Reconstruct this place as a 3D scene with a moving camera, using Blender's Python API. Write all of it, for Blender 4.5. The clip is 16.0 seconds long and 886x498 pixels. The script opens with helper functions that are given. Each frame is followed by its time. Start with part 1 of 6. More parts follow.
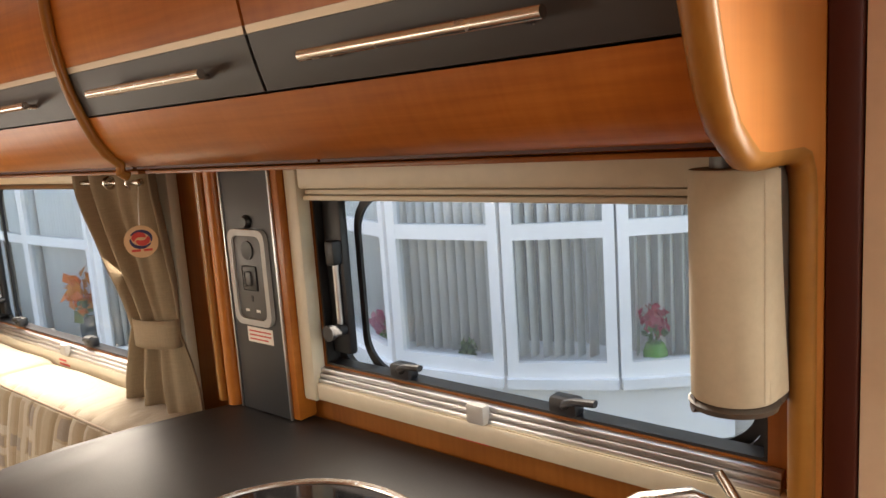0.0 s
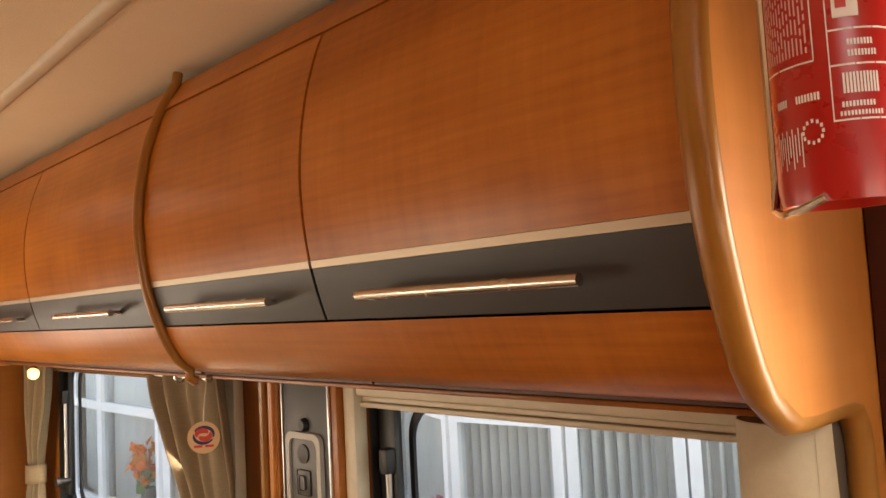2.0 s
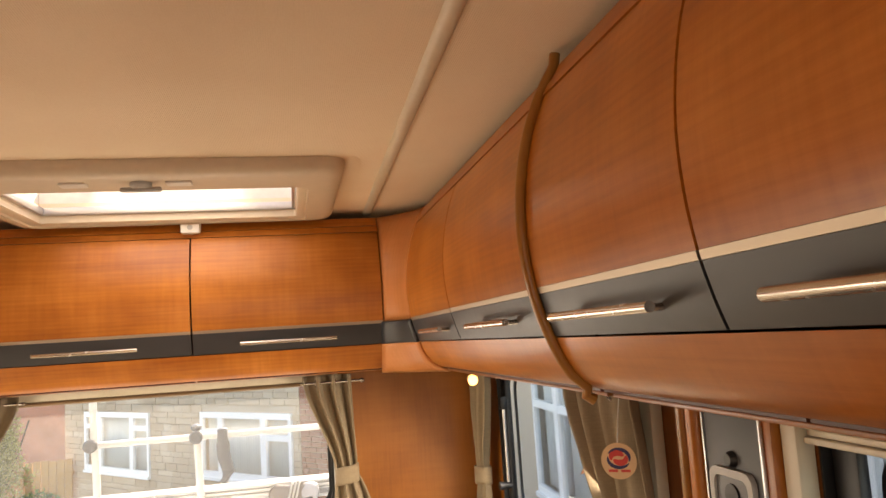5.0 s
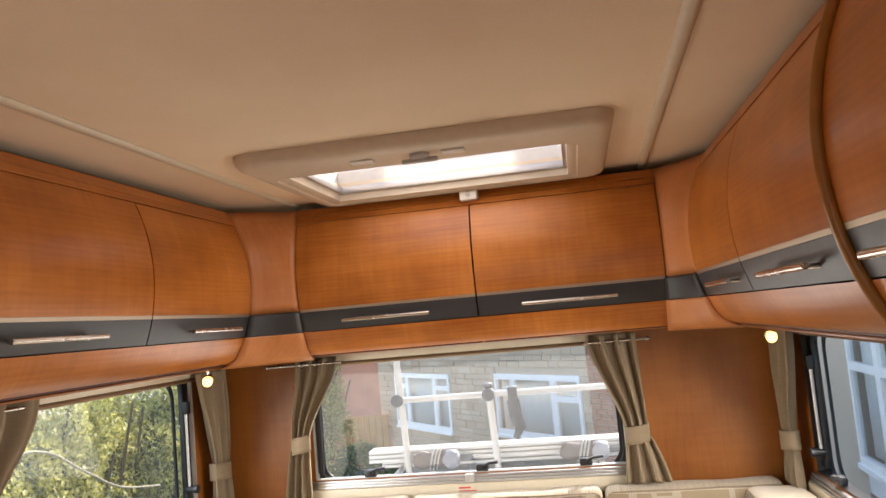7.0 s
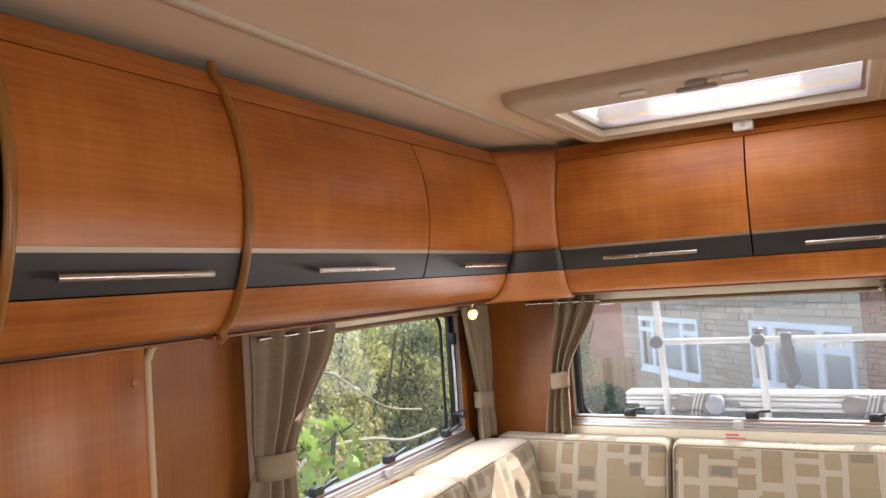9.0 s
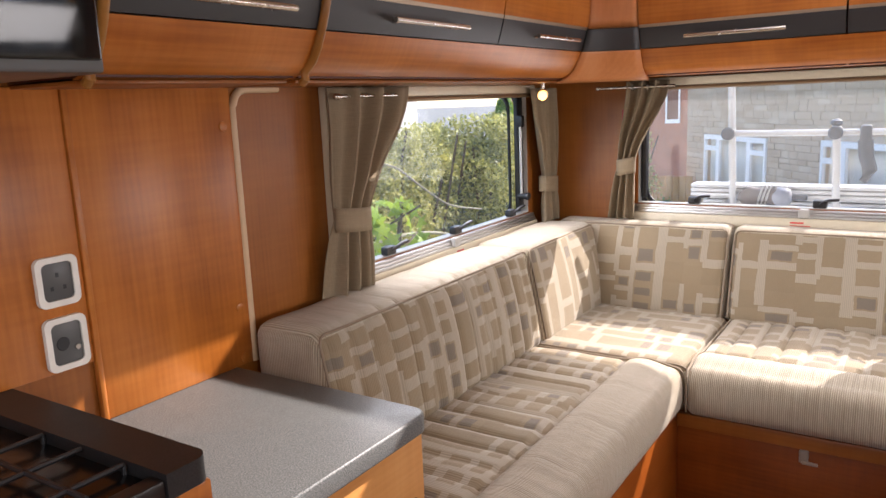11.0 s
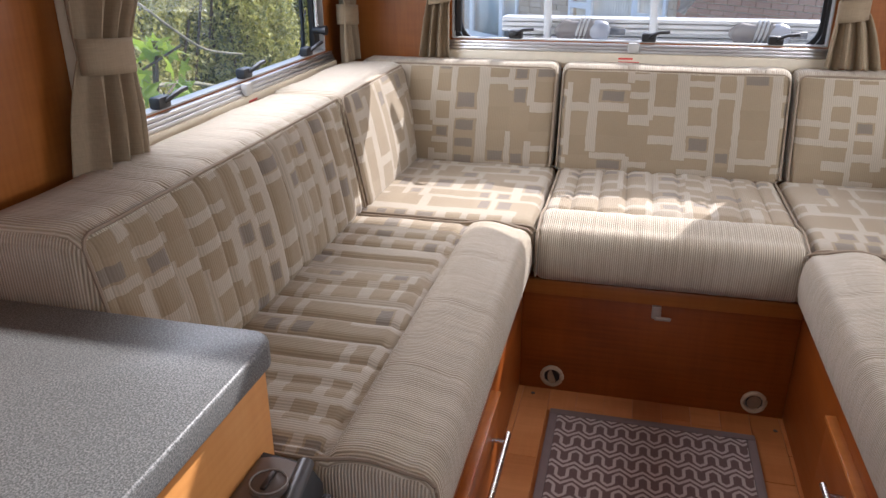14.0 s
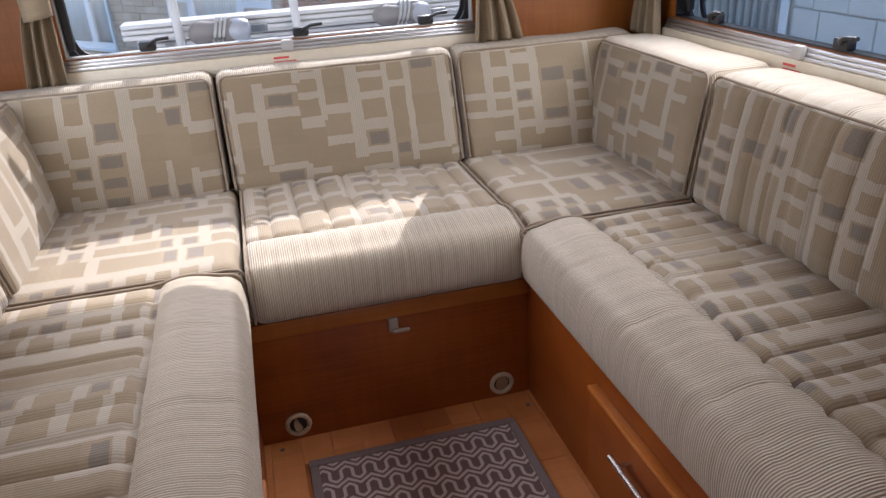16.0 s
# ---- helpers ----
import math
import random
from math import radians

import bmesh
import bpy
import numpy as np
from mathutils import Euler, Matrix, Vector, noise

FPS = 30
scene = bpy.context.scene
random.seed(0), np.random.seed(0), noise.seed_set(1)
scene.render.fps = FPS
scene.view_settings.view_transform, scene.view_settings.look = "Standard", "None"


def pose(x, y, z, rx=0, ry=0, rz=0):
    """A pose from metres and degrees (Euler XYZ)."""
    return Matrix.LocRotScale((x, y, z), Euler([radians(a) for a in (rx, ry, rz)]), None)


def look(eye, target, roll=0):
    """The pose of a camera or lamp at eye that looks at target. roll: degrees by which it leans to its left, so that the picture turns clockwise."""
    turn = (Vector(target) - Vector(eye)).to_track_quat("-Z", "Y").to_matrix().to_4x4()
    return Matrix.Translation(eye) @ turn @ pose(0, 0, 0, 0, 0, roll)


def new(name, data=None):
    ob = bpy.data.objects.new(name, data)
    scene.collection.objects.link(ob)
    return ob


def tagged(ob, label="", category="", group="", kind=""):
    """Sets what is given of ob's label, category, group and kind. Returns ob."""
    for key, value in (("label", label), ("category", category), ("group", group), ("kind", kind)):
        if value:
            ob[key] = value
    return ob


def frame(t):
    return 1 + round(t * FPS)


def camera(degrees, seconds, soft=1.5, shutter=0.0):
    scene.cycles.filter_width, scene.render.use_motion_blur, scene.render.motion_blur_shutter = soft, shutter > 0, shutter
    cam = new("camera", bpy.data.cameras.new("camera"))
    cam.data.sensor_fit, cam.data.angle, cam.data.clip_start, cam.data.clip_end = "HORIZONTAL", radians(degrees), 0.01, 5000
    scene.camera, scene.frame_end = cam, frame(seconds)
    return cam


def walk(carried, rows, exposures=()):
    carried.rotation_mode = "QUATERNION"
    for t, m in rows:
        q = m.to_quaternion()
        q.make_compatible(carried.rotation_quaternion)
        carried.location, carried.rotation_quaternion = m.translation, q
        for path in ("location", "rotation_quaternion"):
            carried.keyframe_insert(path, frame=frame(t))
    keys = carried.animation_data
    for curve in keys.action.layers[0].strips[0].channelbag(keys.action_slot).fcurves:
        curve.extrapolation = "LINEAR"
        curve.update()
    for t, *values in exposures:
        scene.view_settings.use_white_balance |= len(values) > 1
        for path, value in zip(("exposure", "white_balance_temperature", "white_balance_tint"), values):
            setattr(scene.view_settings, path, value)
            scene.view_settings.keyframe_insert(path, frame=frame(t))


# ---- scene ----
cam = camera(61.1, 16.0)
PATH = [
    (0, (2.97, 0.18, 1.382), (1.68, 1.677, 1.072), -3.9),
    (0.5, (2.981, 0.183, 1.41), (1.682, 1.697, 1.272), -3.2),
    (1, (2.991, 0.183, 1.43), (1.677, 1.69, 1.417), -3.0),
    (1.5, (3.002, 0.18, 1.449), (1.651, 1.652, 1.537), -2.8),
    (2, (3.007, 0.178, 1.457), (1.594, 1.586, 1.601), -3.0),
    (2.5, (3.0, 0.175, 1.458), (1.493, 1.478, 1.633), -3.3),
    (3, (2.961, 0.213, 1.453), (1.34, 1.367, 1.653), -3.1),
    (3.5, (2.906, 0.28, 1.458), (1.17, 1.249, 1.675), -3.0),
    (4, (2.879, 0.332, 1.457), (1.047, 1.1, 1.687), -3.0),
    (4.2, (2.875, 0.349, 1.457), (1.012, 1.038, 1.688), -3.0),
    (6.3, (2.812, 0.363, 1.443), (0.821, 0.293, 1.653), -5.0),
    (6.5, (2.821, 0.376, 1.44), (0.835, 0.223, 1.644), -5.0),
    (7, (2.819, 0.369, 1.436), (0.854, 0.032, 1.628), -5.1),
    (7.5, (2.813, 0.353, 1.439), (0.885, -0.156, 1.615), -5.0),
    (8, (2.81, 0.34, 1.438), (0.933, -0.336, 1.597), -4.7),
    (8.5, (2.817, 0.314, 1.432), (0.996, -0.506, 1.566), -4.2),
    (9, (2.833, 0.295, 1.428), (1.071, -0.648, 1.515), -3.9),
    (9.2, (2.838, 0.287, 1.426), (1.097, -0.697, 1.487), -3.7),
    (11.3, (2.892, 0.27, 1.271), (1.254, -0.777, 0.804), -1.9),
    (11.5, (2.885, 0.242, 1.258), (1.243, -0.772, 0.733), -1.7),
    (12, (2.84, 0.17, 1.201), (1.181, -0.744, 0.561), -1.0),
    (12.5, (2.793, 0.106, 1.185), (1.107, -0.693, 0.467), -0.3),
    (13, (2.764, 0.041, 1.183), (1.04, -0.638, 0.428), 0.2),
    (13.5, (2.677, -0.012, 1.178), (0.92, -0.58, 0.41), 0.1),
    (14, (2.563, -0.079, 1.195), (0.774, -0.53, 0.423), -0.4),
    (14.5, (2.508, -0.11, 1.2), (0.693, -0.413, 0.418), -1.2),
    (15, (2.465, -0.131, 1.197), (0.633, -0.235, 0.404), -2.0),
    (15.5, (2.383, -0.17, 1.19), (0.553, -0.023, 0.398), -2.8),
    (16, (2.309, -0.217, 1.202), (0.542, 0.217, 0.37), -3.5),
]
EXPOSURES = [(0, 2.4, 7900, 14), (2, 2.68, 8900, 16), (4, 2.65, 8900, 16), (6.5, 2.22, 7250, 12), (9, 2.02, 6500, 14), (12.5, 1.84, 6450, 18), (14.5, 1.60, 5900, 15), (16, 1.58, 5900, 16)]
walk(cam, [(t, look(eye, target, roll)) for t, eye, target, roll in PATH], exposures=EXPOSURES)

# ---- world and sun ----
SUN_WAY = Vector((1.17, -0.597, -1.0)).normalized()
world = bpy.data.worlds.new("sky")
scene.world = world
world.use_nodes = True
wn = world.node_tree
sky = wn.nodes.new("ShaderNodeTexSky")
sky.sky_type, sky.sun_disc = "NISHITA", False
sky.sun_elevation = math.asin(-SUN_WAY.z)
sky.sun_rotation = math.atan2(-SUN_WAY.x, -SUN_WAY.y)
wn.links.new(sky.outputs[0], wn.nodes["Background"].inputs[0])
wn.nodes["Background"].inputs[1].default_value = 0.15
sun = new("sun", bpy.data.lights.new("sun", "SUN"))
sun.data.energy, sun.data.angle, sun.data.color = 2.75, radians(0.5), (1, 0.94, 0.86)
sun.matrix_world = look((0, 0, 8), Vector((0, 0, 8)) + SUN_WAY)


def opening_light(name, x, y, z, way, w, h, watts):
    """A soft lamp set in an opening: sky light, or fill at the unseen openings."""
    ob = new(name, bpy.data.lights.new(name, "AREA"))
    ob.data.shape, ob.data.size, ob.data.size_y, ob.data.energy = "RECTANGLE", w, h, watts
    ob.data.color, ob.data.spread = (1, 0.97, 0.93), radians(150)
    ob.matrix_world = look((x, y, z), Vector((x, y, z)) + Vector(way))
    return ob


opening_light("sky_light_rear", 0.05, -0.1, 1.10, (1, 0, -0.45), 1.1, 0.36, 0.8)
opening_light("sky_light_right", 0.8, 1.0, 1.09, (0, -1, -0.6), 1.0, 0.36, 2.6)
opening_light("sky_light_left", 0.8, -1.0, 1.09, (0, 1, -0.6), 1.0, 0.36, 2.4)
opening_light("sky_light_kitchen", 2.3, 1.0, 1.13, (0, -1, -0.6), 0.7, 0.24, 0.7)
opening_light("sky_light_roof", 0.61, -0.01, 1.975, (0, 0, -1), 0.7, 0.45, 0.6)
# Fill lamp behind the camera, in a front opening that is not seen.
opening_light("fill_light_front", 4.69, 0, 1.20, (-1, 0, 0), 1.5, 0.6, 0.9)
# Added lamp by an unseen door pane; brightens the end panel.
opening_light("fill_light_door", 3.16, 1.0, 1.32, (0, -1, -0.25), 0.40, 0.56, 1.9)
# Fill lamp below an added roof opening out of view.
opening_light("fill_light_front_roof", 3.6, 0, 1.90, (0, 0, -1), 0.5, 0.5, 1.6)


# ---- materials ----
class Nodes:
    """A node material in the making."""

    def __init__(self, name):
        self.mat = bpy.data.materials.new(name)
        self.mat.use_nodes = True
        self.tree = self.mat.node_tree
        self.bsdf = self.tree.nodes["Principled BSDF"]

    def node(self, kind, **values):
        n = self.tree.nodes.new("ShaderNode" + kind)
        for k, v in values.items():
            n.inputs[k.replace("_", " ")].default_value = v
        return n

    def link(self, a, b):
        self.tree.links.new(a, b)

    def math(self, op, a, b=None, c=None):
        n = self.tree.nodes.new("ShaderNodeMath")
        n.operation = op
        for i, v in enumerate((a, b, c)):
            if v is None:
                continue
            if isinstance(v, (int, float)):
                n.inputs[i].default_value = v
            else:
                self.link(v, n.inputs[i])
        return n.outputs[0]

    def coords(self, scale=(1, 1, 1), turn=(0, 0, 0)):
        tc = self.tree.nodes.new("ShaderNodeTexCoord")
        mp = self.tree.nodes.new("ShaderNodeMapping")
        mp.inputs["Scale"].default_value = scale
        mp.inputs["Rotation"].default_value = turn
        self.link(tc.outputs["Object"], mp.inputs["Vector"])
        return mp.outputs[0]

    def noise(self, vec, scale, detail=4, rough=0.55):
        n = self.node("TexNoise", Scale=scale, Detail=detail, Roughness=rough)
        self.link(vec, n.inputs["Vector"])
        return n.outputs["Fac"]

    def ramp(self, fac, stops):
        r = self.tree.nodes.new("ShaderNodeValToRGB")
        while len(r.color_ramp.elements) < len(stops):
            r.color_ramp.elements.new(0.5)
        for e, (p, c) in zip(r.color_ramp.elements, stops):
            e.position, e.color = p, (*c, 1)
        self.link(fac, r.inputs[0])
        return r.outputs[0]

    def mix(self, fac, a, b, mode="MIX"):
        m = self.tree.nodes.new("ShaderNodeMixRGB")
        m.blend_type = mode
        for i, v in enumerate((fac, a, b)):
            if isinstance(v, (int, float)):
                m.inputs[i].default_value = v
            elif isinstance(v, tuple):
                m.inputs[i].default_value = (*v, 1)
            else:
                self.link(v, m.inputs[i])
        return m.outputs[0]

    def bump(self, height, strength=0.2, distance=0.002):
        b = self.node("Bump", Strength=strength, Distance=distance)
        self.link(height, b.inputs["Height"])
        self.link(b.outputs[0], self.bsdf.inputs["Normal"])

    def done(self, color=None, rough=0.5, metal=0.0, spec=None, coat=0.0):
        s = self.bsdf.inputs
        if isinstance(color, tuple):
            s["Base Color"].default_value = (*color, 1)
        elif color is not None:
            self.link(color, s["Base Color"])
        if isinstance(rough, float):
            s["Roughness"].default_value = rough
        else:
            self.link(rough, s["Roughness"])
        s["Metallic"].default_value = metal
        s["Coat Weight"].default_value = coat
        s["Coat Roughness"].default_value = 0.25
        if spec is not None:
            s["Specular IOR Level"].default_value = spec
        return self.mat


def wood(name, along, dark, mid, light, rough=0.34, coat=0.08):
    """Foil-faced timber whose grain runs along one axis (0, 1 or 2)."""
    m = Nodes(name)
    sc = [9.0, 9.0, 9.0]
    sc[along] = 0.9
    info = m.tree.nodes.new("ShaderNodeObjectInfo")
    shift = m.tree.nodes.new("ShaderNodeVectorMath")
    shift.operation = "MULTIPLY_ADD"
    m.link(info.outputs["Random"], shift.inputs[0])
    shift.inputs[1].default_value = (7.1, 3.7, 5.3)
    m.link(m.coords(tuple(sc)), shift.inputs[2])
    v = shift.outputs[0]
    broad = m.noise(v, 0.9, 3)
    fine = m.noise(v, 9.0, 6, 0.7)
    thin = [150.0, 150.0, 150.0]
    thin[along] = 3.2
    pores = m.noise(m.coords(tuple(thin)), 1.0, 4, 0.65)
    knots = m.noise(m.coords((3.2, 3.2, 3.2)), 1.6, 2)
    across = [5.0, 5.0, 5.0]
    across[along] = 60.0
    curl = m.noise(m.coords(tuple(across)), 1.0, 3, 0.6)
    rings = m.node("TexWave", Scale=2.4, Distortion=7.0, Detail=3.0)
    rings.inputs["Detail Scale"].default_value = 0.7
    rings.bands_direction = ("Z", "Z", "X")[along]
    m.link(v, rings.inputs["Vector"])
    figure = m.math("MULTIPLY", curl, m.math("MULTIPLY_ADD", knots, 0.30, -0.02))
    grain = m.math("MULTIPLY_ADD", pores, 0.12, m.math("MULTIPLY_ADD", fine, 0.16, m.math("MULTIPLY_ADD", broad, 0.40, m.math("MULTIPLY_ADD", rings.outputs["Fac"], 0.03, m.math("MULTIPLY_ADD", figure, 1.0, m.math("MULTIPLY", knots, 0.16))))))
    col = m.ramp(grain, [(0.34, dark), (0.485, mid), (0.65, light)])
    m.bump(pores, 0.06, 0.0008)
    r = m.math("MULTIPLY_ADD", fine, 0.12, rough - 0.06)
    return m.done(col, r, spec=0.36, coat=coat)


CHERRY = ((0.26, 0.070, 0.010), (0.41, 0.132, 0.021), (0.56, 0.205, 0.044))
wood_x = wood("cherry_along_x", 0, *CHERRY)
wood_y = wood("cherry_along_y", 1, *CHERRY)
wood_z = wood("cherry_upright", 2, *CHERRY)
WALLW = ((0.18, 0.052, 0.008), (0.27, 0.086, 0.014), (0.35, 0.122, 0.024))
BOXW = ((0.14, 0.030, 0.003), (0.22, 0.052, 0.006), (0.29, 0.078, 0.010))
wall_wood = wood("cherry_wall_board", 2, *WALLW, rough=0.36)
board_wood = wood("cherry_board", 2, (0.26, 0.072, 0.010), (0.41, 0.128, 0.020), (0.54, 0.19, 0.038), rough=0.36)
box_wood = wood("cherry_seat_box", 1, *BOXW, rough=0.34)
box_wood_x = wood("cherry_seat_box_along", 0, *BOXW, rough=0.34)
post_wood = wood("cherry_corner_post", 2, (0.42, 0.15, 0.045), (0.52, 0.20, 0.07), (0.58, 0.25, 0.10))
rib_wood = wood("moulded_rib", 2, (0.22, 0.09, 0.018), (0.31, 0.135, 0.028), (0.38, 0.18, 0.045), rough=0.3)
oak_strip = wood("oak_flooring", 1, (0.40, 0.150, 0.048), (0.53, 0.215, 0.075), (0.64, 0.285, 0.112), rough=0.35)
oak_dark = wood("oak_flooring_dark", 1, (0.32, 0.110, 0.033), (0.43, 0.162, 0.052), (0.53, 0.22, 0.08), rough=0.35)


def plain(name, color, rough=0.5, metal=0.0, vary=0.08, scale=40, bump=0.03, coat=0.0):
    """Paint, plastic or metal with slight unevenness."""
    m = Nodes(name)
    n = m.noise(m.coords(), scale, 5)
    big = m.noise(m.coords(), scale / 12, 2)
    mixv = m.math("MULTIPLY_ADD", n, 0.5, m.math("MULTIPLY", big, 0.5))
    lo = tuple(c * (1 - vary) for c in color)
    hi = tuple(min(1, c * (1 + vary)) for c in color)
    col = m.ramp(mixv, [(0.3, lo), (0.7, hi)])
    m.bump(n, bump * (0.15 if metal > 0.9 else 1), 0.001)
    return m.done(col, m.math("MULTIPLY_ADD", n, 0.1, rough - 0.05), metal, coat=coat)


charcoal = plain("charcoal_foil", (0.028, 0.028, 0.030), 0.45)
chrome = plain("brushed_nickel", (0.60, 0.56, 0.51), 0.26, 1.0)
alu = plain("satin_aluminium", (0.56, 0.55, 0.55), 0.36, 1.0)
gold_trim = Nodes("champagne_strip").done((0.44, 0.36, 0.28), 0.5, 1.0)
cream = plain("cream_plastic", (0.62, 0.55, 0.42), 0.42)
white_plastic = plain("white_plastic", (0.74, 0.71, 0.65), 0.4)
grey_plastic = plain("silver_grey_plastic", (0.42, 0.41, 0.39), 0.4)
dark_grey = plain("dark_grey_plastic", (0.075, 0.075, 0.075), 0.4)
black = plain("black_rubber", (0.014, 0.014, 0.016), 0.45)
gloss_black = plain("black_glass", (0.008, 0.008, 0.009), 0.08)
brown_trim = plain("dark_brown_edging", (0.06, 0.012, 0.006), 0.5)
red_paint = plain("red_enamel", (0.42, 0.008, 0.008), 0.28, coat=0.4)
white_ink = plain("white_print", (0.8, 0.78, 0.75), 0.5)
red_ink = plain("red_print", (0.6, 0.06, 0.05), 0.5)
blue_ink = plain("navy_print", (0.03, 0.03, 0.10), 0.5)
tag_card = plain("tan_card", (0.68, 0.45, 0.26), 0.6)
# Cream paper toned down: the shade it hangs in is part of this colour.
paper = plain("shaded_kitchen_paper", (0.50, 0.43, 0.31), 0.85, bump=0.3, scale=90)
upvc = plain("white_upvc", (0.88, 0.86, 0.83), 0.35)
sticker = plain("label_paper", (0.75, 0.68, 0.60), 0.6)


def speckled(name, base, dots, rough, coat=0.0):
    m = Nodes(name)
    n = m.noise(m.coords(), 420, 3, 0.7)
    n2 = m.noise(m.coords(), 9, 3)
    col = m.ramp(n, [(0.42, base), (0.66, dots)])
    m.bump(n, 0.06, 0.0006)
    return m.done(col, m.math("MULTIPLY_ADD", n2, 0.14, rough - 0.07), coat=coat)


worktop_grey = speckled("grey_speckled_laminate", (0.055, 0.058, 0.058), (0.235, 0.24, 0.235), 0.45)
worktop_dark = speckled("dark_laminate", (0.011, 0.010, 0.011), (0.026, 0.025, 0.025), 0.44)


def ceiling_cloth():
    m = Nodes("ribbed_ceiling_vinyl")
    w = m.node("TexWave", Scale=90.0, Distortion=1.2, Detail=2.0)
    w.bands_direction = "Y"
    m.link(m.coords(), w.inputs["Vector"])
    n = m.noise(m.coords(), 3, 4)
    fine = m.noise(m.coords(), 260, 3)
    col = m.ramp(m.math("MULTIPLY_ADD", fine, 0.35, m.math("MULTIPLY", n, 0.65)), [(0.35, (0.80, 0.65, 0.47)), (0.7, (0.87, 0.74, 0.56))])
    m.bump(m.math("ADD", w.outputs["Fac"], fine), 0.25, 0.0012)
    return m.done(col, 0.75)


ceiling_mat = ceiling_cloth()


def cord(name, plane, tint=1.0):
    """Beige corduroy: fine ribs across the second axis of the plane."""
    m = Nodes(name)
    v = m.coords()
    sep = m.tree.nodes.new("ShaderNodeSeparateXYZ")
    m.link(v, sep.inputs[0])
    facing = m.tree.nodes.new("ShaderNodeTexCoord")
    side = m.tree.nodes.new("ShaderNodeSeparateXYZ")
    m.link(facing.outputs["Normal"], side.inputs[0])
    end = m.math("GREATER_THAN", m.math("ABSOLUTE", side.outputs[plane]), 0.75)
    other = sep.outputs[1 if plane == 0 else 0]
    u = m.math("ADD", m.math("MULTIPLY", other, end), m.math("MULTIPLY", sep.outputs[plane], m.math("SUBTRACT", 1.0, end)))
    ribs = m.math("SINE", m.math("MULTIPLY", u, 2 * math.pi / 0.0052))
    sc = [7.0, 7.0, 7.0]
    sc[plane] = 190.0
    n = m.noise(m.coords(tuple(sc)), 1.0, 4, 0.65)
    big = m.noise(v, 7, 4)
    f = m.math("MULTIPLY_ADD", ribs, 0.26, m.math("MULTIPLY_ADD", n, 0.75, m.math("MULTIPLY", big, 0.25)))
    col = m.ramp(f, [(0.12, tuple(c * tint for c in (0.215, 0.172, 0.115))), (0.45, tuple(c * tint for c in (0.375, 0.315, 0.228))), (0.8, tuple(c * tint for c in (0.52, 0.45, 0.345)))])
    m.bump(m.math("ADD", ribs, m.math("MULTIPLY", n, 2.0)), 0.6, 0.0014)
    s = m.bsdf.inputs
    s["Sheen Weight"].default_value = 0.25
    return m.done(col, 0.9)


